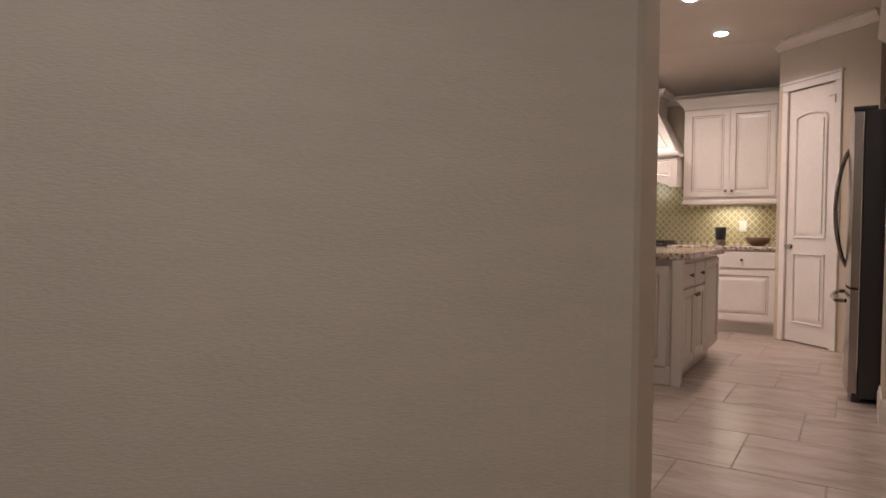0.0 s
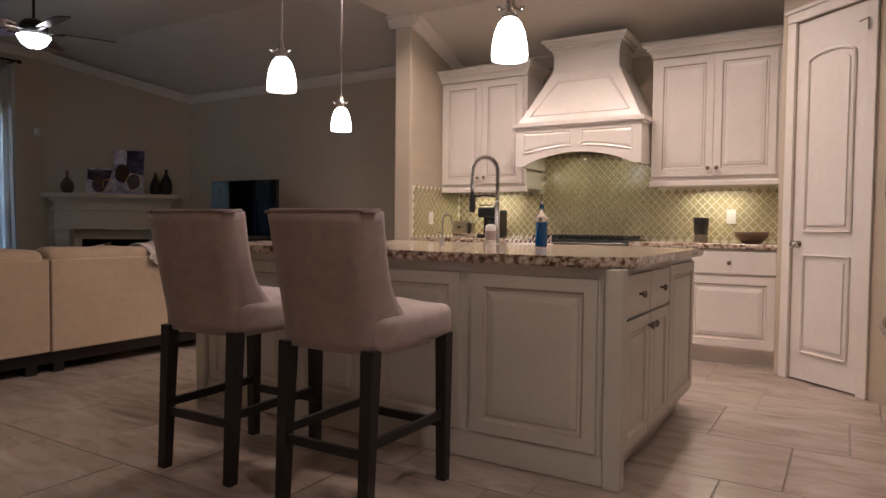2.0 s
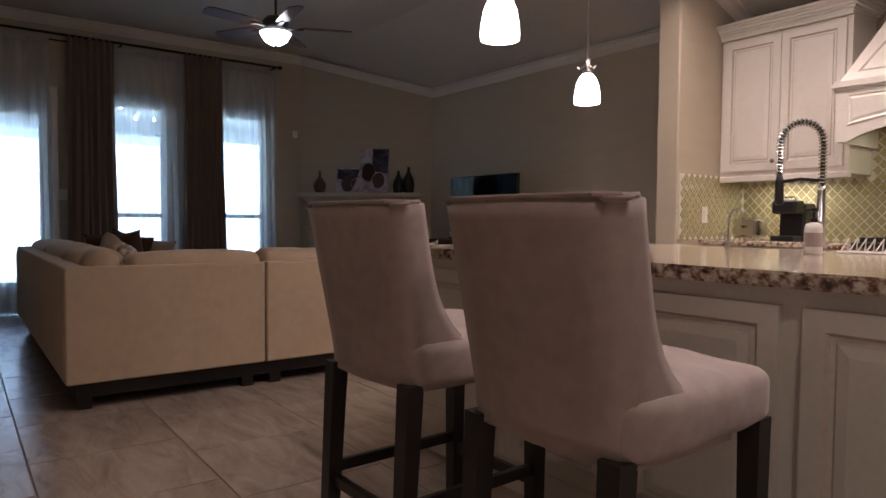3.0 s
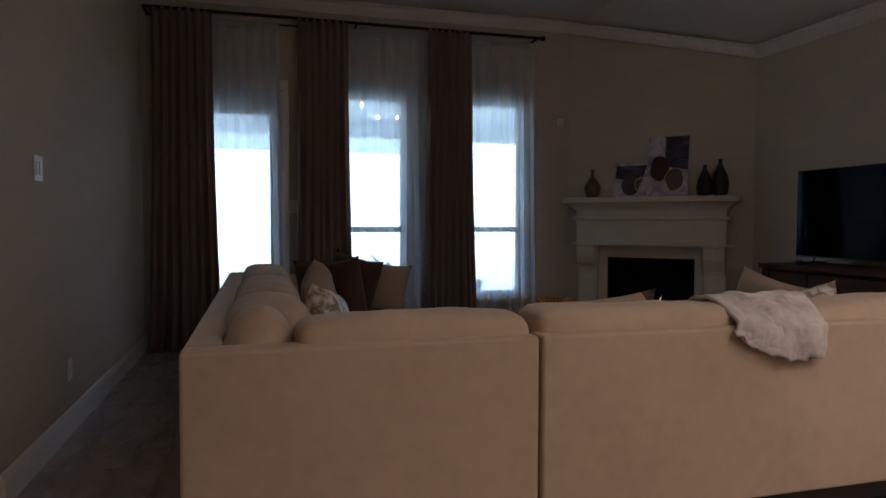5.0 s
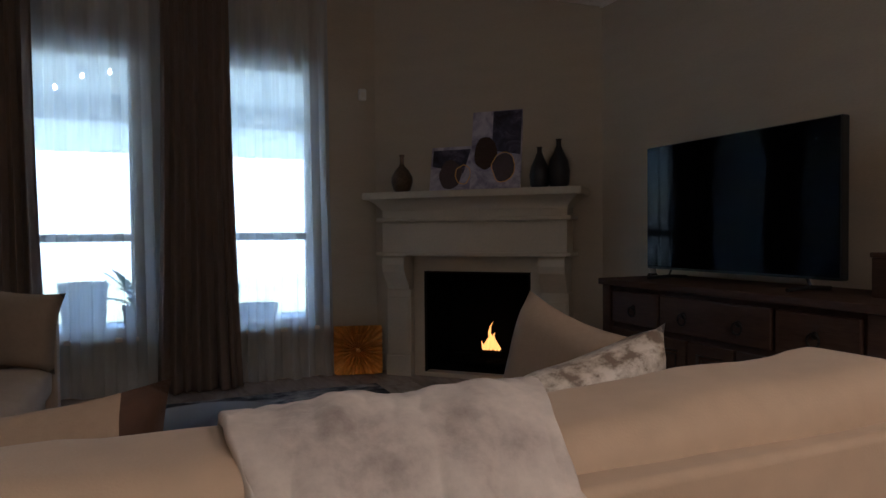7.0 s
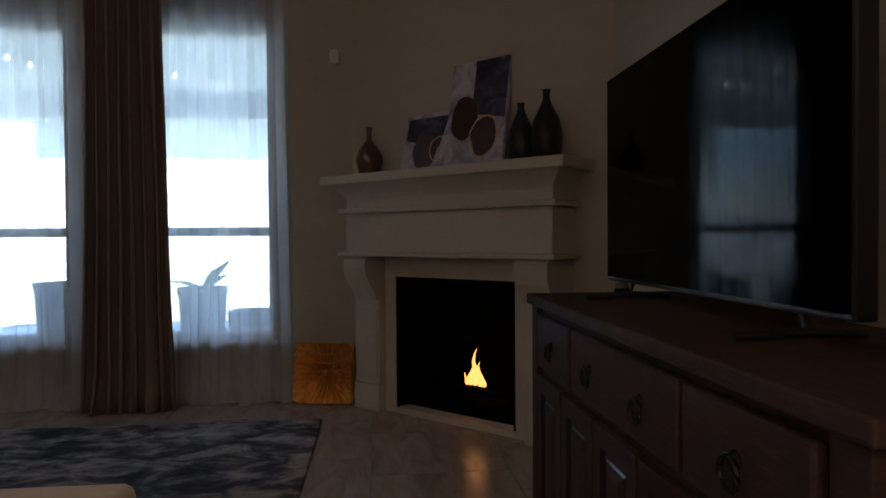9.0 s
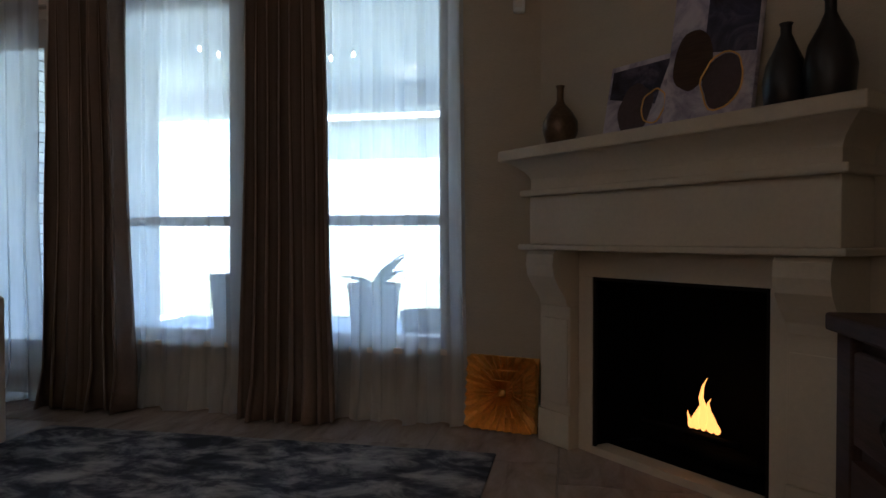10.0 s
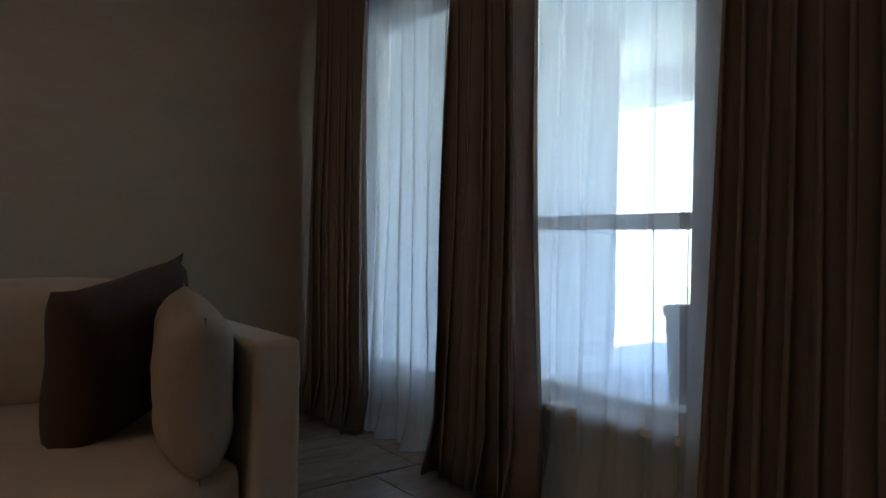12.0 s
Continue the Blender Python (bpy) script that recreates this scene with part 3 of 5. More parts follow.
def pot(x, y, r, h, leaves, label):
    t = thing("potted_plant", label, "plant", pose(x, y, -0.03), "patio plants")
    part("pot", lathe([(r * 0.7, 0), (r * 0.75, 0.01), (r, h - 0.04), (r * 1.05, h - 0.04), (r * 1.05, h), (r * 0.9, h), (r * 0.85, h - 0.06)], 20), M_POT, t, "", None, True)
    rnd = random.Random(int(x * 100))
    for k in range(leaves):
        a, tilt, ln = rnd.random() * 6.28, rnd.uniform(15, 60), rnd.uniform(0.25, 0.5)
        b = bmesh.new()
        rows = []
        for i in range(6):
            s = i / 5
            wd = 0.05 * math.sin(math.pi * min(0.98, s * 0.9 + 0.08))
            o = Vector((0, ln * s * math.sin(radians(tilt)) + 0.1 * s * s, ln * s * math.cos(radians(tilt)) - 0.1 * s * s))
            rows.append([b.verts.new(o + Vector((q * wd, 0, 0.01 * abs(q)))) for q in (-1, 0, 1)])
        for p0, p1 in zip(rows, rows[1:]):
            for q in (0, 1):
                b.faces.new((p0[q], p0[q + 1], p1[q + 1], p1[q]))
        part("leaf", b, M_LEAF, t, "", pose(0, 0, h - 0.05, 0, 0, math.degrees(a)))


pot(-9.5, 5.05, 0.17, 0.75, 0, "tall grey patio planter")
pot(-9.6, 5.45, 0.13, 0.55, 9, "grey pot with broad green leaves")
pot(-9.5, 6.05, 0.17, 0.70, 4, "grey patio planter with a plant")
pot(-9.7, 6.38, 0.19, 0.50, 0, "low wide grey planter")

# ---- kitchen ----
d = structure(thing("door_2", "", "", PW), "white two-panel arched pantry door, closed", "door")
slab = box(-DW, DW, 0.01, 0.045, 0.012, 2.432)
part("slab", slab, M_CAB, d)
# recessed lower panel and arched upper panel as raised frames
for z0, z1, arch in ((0.20, 0.86, 0.0), (1.02, 2.20, 0.055)):
    w = 0.175
    top = [(w, z1 - arch)] + [(w * math.cos(a), z1 - arch + arch * math.sin(a)) for a in (math.pi * k / 12 for k in range(1, 12))] + [(-w, z1 - arch)] if arch else [(w, z1), (-w, z1)]
    outer = [(-w, z0), (w, z0)] + top
    loop = [(x, 0.004, z) for x, z in outer] + [(outer[0][0], 0.004, outer[0][1])]
    part("panel_moulding", tube(loop, 0.011, 6), M_CAB, d)
    k = 0.80
    cz = (z0 + z1) / 2
    inner = [(x * k, cz + (z - cz) * (1 - 0.08 / (z1 - z0) * 1.0)) for x, z in outer]
    part("panel", prism(inner, "y", -0.001, 0.012), M_CAB, d)
for b in (box(-DW - 0.07, -DW, -0.02, 0.0, 0, 2.44, 0.005), box(DW, DW + 0.07, -0.02, 0.0, 0, 2.44, 0.005), box(-DW - 0.07, DW + 0.07, -0.022, -0.001, 2.44, 2.505, 0.005), box(-DW - 0.09, DW + 0.09, -0.034, -0.001, 2.505, 2.53, 0.004)):
    part("casing", b, M_CAB, d)
kb = part("door_knob", lathe([(0.026, 0), (0.026, 0.006), (0.010, 0.012), (0.010, 0.03), (0.026, 0.042), (0.028, 0.055), (0.015, 0.066), (0, 0.067)], 18), M_CHROME, d, "brushed nickel round knob", pose(-DW + 0.05, 0.01, 0.93, 90, 0, 0), True)
for z in (0.25, 1.25, 2.15):
    part("hinge", box(DW - 0.004, DW + 0.008, -0.006, 0.012, z, z + 0.09, 0.002), M_CHROME, d)
part("latch", tube([(DW - 0.06, -0.01, 2.31), (DW + 0.02, -0.03, 2.31), (DW + 0.02, -0.03, 2.24)], 0.006, 6), M_CHROME, d)


def cab_door(parent, x, w, z, h, y, knob_side=0, knob_z=None, material=None, name="door"):
    p = part(name, panel_bm(w, h, 0.02), material or M_CAB, parent, "", pose(x, y, z))
    if knob_side:
        knob(p, knob_side * (w / 2 - 0.03), -0.02, knob_z)
    return p


def crown_box(parent, x0, x1, y0, y1, z, m, h=0.11, out=0.07, material=None, name="crown"):
    """Stepped crown on three sides of a cabinet top."""
    bm = bmesh.new()
    steps = [(0.05, 0, 0.2), (0.15, 0.2, 0.35), (0.35, 0.35, 0.5), (0.6, 0.5, 0.68), (0.8, 0.68, 0.82), (1.0, 0.82, 1.0)]
    for o, a, b in steps:
        bm = box(x0 - out * o, x1 + out * o, y0 - out * o, y1, z + h * a, z + h * b, bm=bm)
    part(name, bm, material or M_CAB, parent)


def upper_cabinet(x0, x1, z0, z1, yf, label, right_open=True):
    c = thing("wall_cabinet", label, "cabinet", pose((x0 + x1) / 2, yf, 0), "upper cabinets")
    w = x1 - x0
    part("body", box(-w / 2, w / 2, 0.0, YK - yf - 0.004, z0, z1, 0.003), M_CAB, c)
    dw = (w - 0.07) / 2
    for s in (-1, 1):
        cab_door(c, s * (dw / 2 + 0.002), dw - 0.002, z0 + 0.05, z1 - z0 - 0.07, -0.001, -s, 0.06)
    part("light_rail", box(-w / 2 - 0.008, w / 2 + 0.008, -0.015, 0.02, z0 - 0.03, z0 + 0.012, 0.006), M_CAB, c)
    crown_box(c, -w / 2, w / 2, -0.02, YK - yf - 0.004, z1, None)
    return c


YU = 8.17
upper_cabinet(-3.245, -2.33, 1.38, 2.42, YU, "white raised-panel double wall cabinet beside the pier")
upper_cabinet(-1.20, -0.235, 1.40, 2.42, YU, "white raised-panel double wall cabinet beside the pantry")

# range hood
hd = thing("range_hood", "white wooden tapered range hood with arched valance", "range hood", pose(-1.77, 7.93, 0))
W0, D0 = 0.55, YK - 7.93 - 0.004
va = [(-W0, 1.90), (-W0, 1.56)] + [(-W0 + 0.07 + (2 * W0 - 0.14) * k / 16, 1.56 + 0.11 * math.sin(math.pi * k / 16) ** 0.8) for k in range(17)] + [(W0, 1.56), (W0, 1.90)]
part("valance", prism(va, "y", 0.0, 0.03), M_CAB, hd)
for s in (-1, 1):
    x0, x1 = sorted((s * 0.045, s * 0.48))
    pts = [(x0, 1.84), (x0, 1.71 if s < 0 else 1.735), (x1, 1.735 if s < 0 else 1.71), (x1, 1.84)]
    arc = [(x0 + (x1 - x0) * k / 8, 1.665 + 0.055 * math.sin(math.pi * (0.5 * k / 8 + (0 if s < 0 else 0.5)))) for k in range(9)]
    poly = [(x0, 1.85)] + arc + [(x1, 1.85)]
    b = prism(poly, "y", -0.008, 0.001)
    f = min(b.faces, key=lambda q: q.calc_center_median().y)
    bmesh.ops.inset_region(b, faces=[f], thickness=0.016, depth=-0.007)
    bmesh.ops.inset_region(b, faces=[f], thickness=0.016, depth=0.005)
    part("valance_panel", b, M_CAB, hd)
    part("side", box(s * W0 - 0.015 - (0.015 if s > 0 else -0.015), s * W0 + 0.015 - (0.015 if s > 0 else -0.015), 0.03, D0, 1.56, 1.90), M_CAB, hd)
part("liner", box(-W0 + 0.03, W0 - 0.03, 0.03, D0, 1.70, 1.73), M_STEEL, hd, "steel hood liner")
bm = bmesh.new()
for o, a, b_ in ((0.012, 1.88, 1.90), (0.028, 1.90, 1.925), (0.016, 1.925, 1.94)):
    bm = box(-W0 - o, W0 + o, -o, D0, a, b_, bm=bm)
part("ledge", bm, M_CAB, hd)
b = bmesh.new()
lo = [b.verts.new(q) for q in ((-0.54, 0.01, 1.94), (0.54, 0.01, 1.94), (0.54, D0, 1.94), (-0.54, D0, 1.94))]
hi = [b.verts.new(q) for q in ((-0.295, 0.20, 2.40), (0.295, 0.20, 2.40), (0.295, D0, 2.40), (-0.295, D0, 2.40))]
b.faces.new(lo[::-1])
b.faces.new(hi)
ff = None
for i in range(4):
    f = b.faces.new((lo[i], lo[(i + 1) % 4], hi[(i + 1) % 4], hi[i]))
    ff = ff or f
bmesh.ops.recalc_face_normals(b, faces=b.faces[:])
bmesh.ops.inset_region(b, faces=[ff], thickness=0.11, depth=0)
bmesh.ops.inset_region(b, faces=[ff], thickness=0.014, depth=-0.014)
bmesh.ops.inset_region(b, faces=[ff], thickness=0.014, depth=0.010)
part("taper", b, M_CAB, hd)
part("chimney", box(-0.295, 0.295, 0.20, D0, 2.40, 2.60), M_CAB, hd)
part("neck_bead", box(-0.302, 0.302, 0.193, D0, 2.395, 2.41), M_CAB, hd)
crown_box(hd, -0.295, 0.295, 0.20, D0, 2.55, None, 0.12, 0.085)

# base cabinets along the back wall
YB = 7.93


def base_cabinet(x0, x1, doors, label):
    c = thing("base_cabinet", label, "cabinet", pose((x0 + x1) / 2, YB, 0), "base cabinets")
    w = x1 - x0
    part("body", box(-w / 2, w / 2, 0, YK - YB - 0.004, 0.11, 0.875), M_CAB, c)
    part("toe_kick", box(-w / 2, w / 2, 0.07, 0.09, 0.0, 0.11), M_CAB, c)
    dw = w / doors
    for k in range(doors):
        x = -w / 2 + dw * (k + 0.5)
        cab_door(c, x, dw - 0.012, 0.14, 0.53, -0.001, 1 if k % 2 == 0 and doors > 1 else -1, 0.47)
        dr = part("drawer", box(-dw / 2 + 0.006, dw / 2 - 0.006, -0.02, 0, 0.69, 0.86, 0.004), M_CAB, c, "", pose(x, -0.001, 0))
        knob(dr, 0, -0.02, 0.775)
    return c


base_cabinet(-3.245, -2.20, 2, "white raised-panel base cabinet under the granite counter")
base_cabinet(-1.30, -0.87, 1, "narrow white base cabinet beside the range")
base_cabinet(-0.86, -0.22, 1, "white raised-panel base cabinet beside the pantry")
tagged(part("countertop", box(-3.245, -2.21, 7.90, YK - 0.004, 0.877, 0.917, 0.008), M_GRANITE), "speckled brown granite worktop on base cabinets", "countertop")
tagged(part("countertop", box(-1.30, -0.214, 7.90, YK - 0.004, 0.877, 0.917, 0.008), M_GRANITE), "speckled brown granite worktop beside the pantry", "countertop")
rg = thing("range_cooker", "stainless gas range with five knobs under the hood", "cooker", pose(-1.755, 7.88, 0))
part("body", box(-0.445, 0.445, 0, YK - 7.88 - 0.02, 0.08, 0.90, 0.006), M_STEEL, rg)
part("cooktop", box(-0.44, 0.44, 0.02, 0.62, 0.90, 0.925, 0.004), M_BLACK, rg, "black cooktop")
for k in range(5):
    part("burner_knob", lathe([(0.022, 0), (0.022, 0.02), (0.016, 0.035), (0, 0.036)], 14), M_STEEL, rg, "", pose(-0.16 + 0.09 * k, -0.0, 0.86, 90, 0, 0), True)
for x in (-0.28, 0, 0.28):
    bm = bmesh.new()
    for q in (-0.12, 0, 0.12):
        bm = box(x + q - 0.006, x + q + 0.006, 0.06, 0.58, 0.926, 0.955, bm=bm)
    for q in (0.08, 0.32, 0.56):
        bm = box(x - 0.13, x + 0.13, q - 0.006, q + 0.006, 0.945, 0.957, bm=bm)
    part("grate", bm, M_BLACK, rg, "black cast iron grate")

# backsplash: grout bed now, lantern tiles at the end of the file
splash = structure(part("backsplash", box(-3.245, -0.214, YK - 0.012, YK - 0.004, 0.918, 1.40), M_SPGROUT), "pale green glazed lantern-tile backsplash", "backsplash")
part("grout_bed", box(-2.33, -1.20, YK - 0.012, YK - 0.004, 1.40, 1.92), M_SPGROUT, splash)
part("grout_bed", box(-3.249, -3.241, 7.64, YK - 0.013, 0.918, 1.40), M_SPGROUT, splash)


def outlet(name, m, w=0.075, gangs=1, label="white wall outlet plate"):
    t = thing(name, label, "outlet" if "outlet" in name else "switch", m)
    part("plate", box(-w / 2, w / 2, -0.006, 0, -0.06, 0.06, 0.003), M_WHITE, t)
    for g in range(gangs):
        x = (g - (gangs - 1) / 2) * 0.046
        part("rocker", box(x - 0.016, x + 0.016, -0.010, -0.005, -0.033, 0.033, 0.002), M_WHITE, t)


outlet("wall_outlet", pose(-0.62, YK - 0.019, 1.13))
outlet("wall_outlet", pose(-3.232, 7.95, 1.10, 0, 0, 90))
outlet("light_switch", pose(0.82, 4.856, 1.45), 0.12, 2, "white double rocker switch plate on the hall wall")
outlet("light_switch", pose(XW + 0.004, 4.36, 1.29, 0, 0, 90), 0.12, 2, "white switch plate beside the patio door")
outlet("light_switch", pose(-5.85, YL + 0.004, 1.39, 0, 0, 180), 0.12, 2, "white switch plate on the living room wall")
outlet("wall_outlet", pose(-6.3, YL + 0.004, 0.35, 0, 0, 180))

# refrigerator: local -x is the front
fr = thing("refrigerator", "stainless french-door refrigerator with black sides", "refrigerator", pose(0.47, 5.76, 0))
part("body", box(0.03, 0.74, -0.45, 0.45, 0.03, 1.84, 0.008), M_BLACK, fr, "black side panels")


def fridge_door(y0, y1, z0, z1, bow):
    n = 10
    pts = [(0.025, y0), (-0.01, y0)]
    for k in range(n + 1):
        s = k / n
        yy = y0 + (y1 - y0) * s
        pts.append((-0.02 - bow * math.sin(math.pi * (yy + 0.46) / 0.92), yy))
    pts += [(-0.01, y1), (0.025, y1)]
    return prism(pts, "z", z0, z1)


for y0, y1, s in ((-0.45, -0.003, 1), (0.003, 0.45, -1)):
    dd = part("door", fridge_door(y0, y1, 0.73, 1.83, 0.035), M_STEEL, fr)
    yy = s * -0.045
    hpts = [(-0.05 - 0.075 * math.sin(math.pi * k / 14) ** 0.7, yy - s * 0.0, 0.84 + 0.80 * k / 14) for k in range(15)]
    part("handle", tube(hpts, 0.013), M_STEEL, dd, "curved steel handle")
fz = part("freezer_drawer", fridge_door(-0.45, 0.45, 0.06, 0.715, 0.035), M_STEEL, fr)
part("handle", tube([(-0.045, -0.40, 0.64), (-0.10, -0.37, 0.64)] + [(-0.10 - 0.03 * math.sin(math.pi * k / 10), -0.37 + 0.74 * k / 10, 0.64) for k in range(11)] + [(-0.10, 0.37, 0.64), (-0.045, 0.40, 0.64)], 0.014), M_STEEL, fz, "curved steel handle")
part("hinge_cover", box(-0.03, 0.10, -0.45, -0.36, 1.84, 1.865, 0.005), M_BLACK, fr)
part("foot_grille", box(0.0, 0.05, -0.43, 0.43, 0.0, 0.055), M_BLACK, fr)
oc = thing("wall_cabinet", "white cabinet above the refrigerator", "cabinet", pose(0.66, 5.76, 0, 0, 0, -90))
part("body", box(-0.49, 0.49, 0, 0.58, 1.89, 2.42), M_CAB, oc)
for s in (-1, 1):
    cab_door(oc, s * 0.24, 0.46, 1.91, 0.48, -0.001, -s, 0.05)
crown_box(oc, -0.49, 0.49, -0.02, 0.58, 2.42, None)

# island
IX0, IX1, IY0, IY1 = -3.03, -0.53, 5.10, 6.55
isl = thing("kitchen_island", "white-grey panelled kitchen island with drawers", "island", pose(0, 0, 0))
part("body", box(IX0 + 0.03, IX1 - 0.02, IY0 + 0.03, IY1, 0.10, 0.875), M_ISL, isl)
part("plinth", box(IX0 + 0.05, IX1 - 0.075, IY0 + 0.045, IY1 - 0.06, 0, 0.10), M_ISL, isl)
edges_x = [(-2.93, -2.33), (-2.27, -1.80), (-1.74, -1.26), (-1.20, -0.63)]
for a, b_ in edges_x:
    part("panel", panel_bm(b_ - a, 0.70, 0.022, 0.055), M_ISL, isl, "", pose((a + b_) / 2, IY0 + 0.03, 0.13))
part("skirting", box(IX0 + 0.02, IX1 - 0.05, IY0 + 0.016, IY0 + 0.045, 0.0, 0.125, 0.006), M_ISL, isl)
for x in (IX1 - 0.03, IX0 + 0.03):
    pst = box(x - 0.035, x + 0.035, IY0 - 0.005, IY0 + 0.065, 0.0, 0.875, 0.006)
    part("corner_post", pst, M_ISL, isl)
for k, (y0, y1) in enumerate(((IY0 + 0.075, IY0 + 0.44), (IY0 + 0.445, IY0 + 0.81))):
    m = pose(IX1 - 0.02, (y0 + y1) / 2, 0, 0, 0, 90)
    w = y1 - y0 - 0.01
    dd = part("door", panel_bm(w, 0.53, 0.02, 0.05), M_ISL, isl, "", m @ pose(0, 0, 0.13))
    knob(dd, (w / 2 - 0.03) * (1 if k == 0 else -1), -0.02, 0.48)
    dr = part("drawer", box(-w / 2, w / 2, -0.02, 0, 0.675, 0.845, 0.004), M_ISL, isl, "", m)
    knob(dr, 0, -0.02, 0.76)
part("end_panel", panel_bm(0.58, 0.72, 0.02, 0.05), M_ISL, isl, "", pose(IX1 - 0.02, IY0 + 1.12, 0.13, 0, 0, 90))
outlet("wall_outlet", pose(-2.60, IY0 + 0.005, 0.60))
ct = [(IX0 - 0.06, IY0 - 0.03), (IX1 - 0.09, IY0 - 0.03), (IX1 + 0.035, IY0 + 0.08), (IX1 + 0.035, IY1 + 0.03), (IX0 - 0.06, IY1 + 0.03)]
b = prism(ct, "z", 0.877, 0.92)
bmesh.ops.bevel(b, geom=b.edges[:], offset=0.008, segments=2, affect="EDGES")
tagged(part("island_top", b, M_GRANITE), "thick speckled brown granite island top", "countertop")

# bar stools
def stool(m):
    s = thing("bar_stool", "taupe velvet wing-back bar stool with black legs", "stool", m, "stools at the island")
    for sx in (-1, 1):
        for sy, yy in ((-1, 0.0), (1, 0.48)):
            x, t = sx * 0.195, 0.022
            b = bmesh.new()
            sp = 0.03 if sy < 0 else 0.0
            q = [[b.verts.new((x + a * w, yy - sp * (1 - k) + c * w, z)) for a, c in ((-1, -1), (1, -1), (1, 1), (-1, 1))] for k, w, z in ((0, 0.020, 0), (1, 0.026, 0.605))]
            b.faces.new(q[0][::-1])
            b.faces.new(q[1])
            for i in range(4):
                b.faces.new((q[0][i], q[0][(i + 1) % 4], q[1][(i + 1) % 4], q[1][i]))
            part("leg", b, M_LEG, s)
    for sx in (-1, 1):
        part("stretcher", box(sx * 0.195 - 0.011, sx * 0.195 + 0.011, 0.0, 0.47, 0.255, 0.29, 0.003), M_LEG, s)
    part("stretcher", box(-0.19, 0.19, 0.47, 0.492, 0.215, 0.25, 0.003), M_LEG, s)
    part("stretcher", box(-0.19, 0.19, -0.025, -0.003, 0.22, 0.255, 0.003), M_LEG, s)
    part("seat", cushion_bm(-0.235, 0.235, 0.0, 0.49, 0.592, 0.725, 0.03, 1, 0.035), M_VELVET, s, "", None, True)
    # back shell with wings sweeping down to the seat
    b = bmesh.new()
    n, mz = 16, 12
    outer, inner = [], []
    for k in range(mz + 1):
        z = 0.588 + (1.085 - 0.588) * k / mz
        h = max(0, (z - 0.64) / (1.085 - 0.64))
        wing = 0.21 * (1 - h) ** 5 + 0.10 + (0.02 if z < 0.64 else 0)
        wd = 0.226 + 0.014 * h
        lean = -0.085 * h
        path = [(-wd, wing + lean), (-wd, 0.03 + lean), (-wd + 0.03, lean - 0.012), (0, lean - 0.028), (wd - 0.03, lean - 0.012), (wd, 0.03 + lean), (wd, wing + lean)]
        def at(u, off):
            seg = u * (len(path) - 1)
            i = min(int(seg), len(path) - 2)
            f = seg - i
            p, q = path[i], path[i + 1]
            x, y = p[0] + (q[0] - p[0]) * f, p[1] + (q[1] - p[1]) * f
            return (x * (1 - off / 0.24) , y + off * (1 if abs(x) < wd - 0.01 else 0.0))
        zt = z
        outer.append([b.verts.new((*at(i / n, 0), zt + (0.012 * abs(2 * i / n - 1) ** 6 * h))) for i in range(n + 1)])
        inner.append([b.verts.new((*at(i / n, 0.055), zt + (0.012 * abs(2 * i / n - 1) ** 6 * h))) for i in range(n + 1)])
    for k in range(mz):
        for i in range(n):
            b.faces.new((outer[k][i], outer[k][i + 1], outer[k + 1][i + 1], outer[k + 1][i]))
            b.faces.new((inner[k][i + 1], inner[k][i], inner[k + 1][i], inner[k + 1][i + 1]))
        for i in (0, n):
            b.faces.new((outer[k][i], outer[k + 1][i], inner[k + 1][i], inner[k][i]))
    for k in (0, mz):
        for i in range(n):
            b.faces.new((outer[k][i], inner[k][i], inner[k][i + 1], outer[k][i + 1]))
    bmesh.ops.recalc_face_normals(b, faces=b.faces[:])
    sharp = [e for e in b.edges if (e.is_boundary or e.calc_face_angle(0) > 0.9) and e.verts[0].co.z > 0.62]
    bmesh.ops.bevel(b, geom=sharp, offset=0.012, segments=3, affect="EDGES")
    part("backrest", b, M_VELVET, s, "", None, True)
    top = [(x, y, 1.088) for x, y in ((-0.228, 0.0), (-0.230, -0.05), (-0.200, -0.088), (0, -0.100), (0.200, -0.088), (0.230, -0.05), (0.228, 0.0))]
    part("piping", tube(top, 0.005, 6), M_VELVET, s)
    return s


st = stool(pose(-1.375, 4.37, 0))
copy_thing(st, pose(-2.05, 4.36, 0, 0, 0, 2))

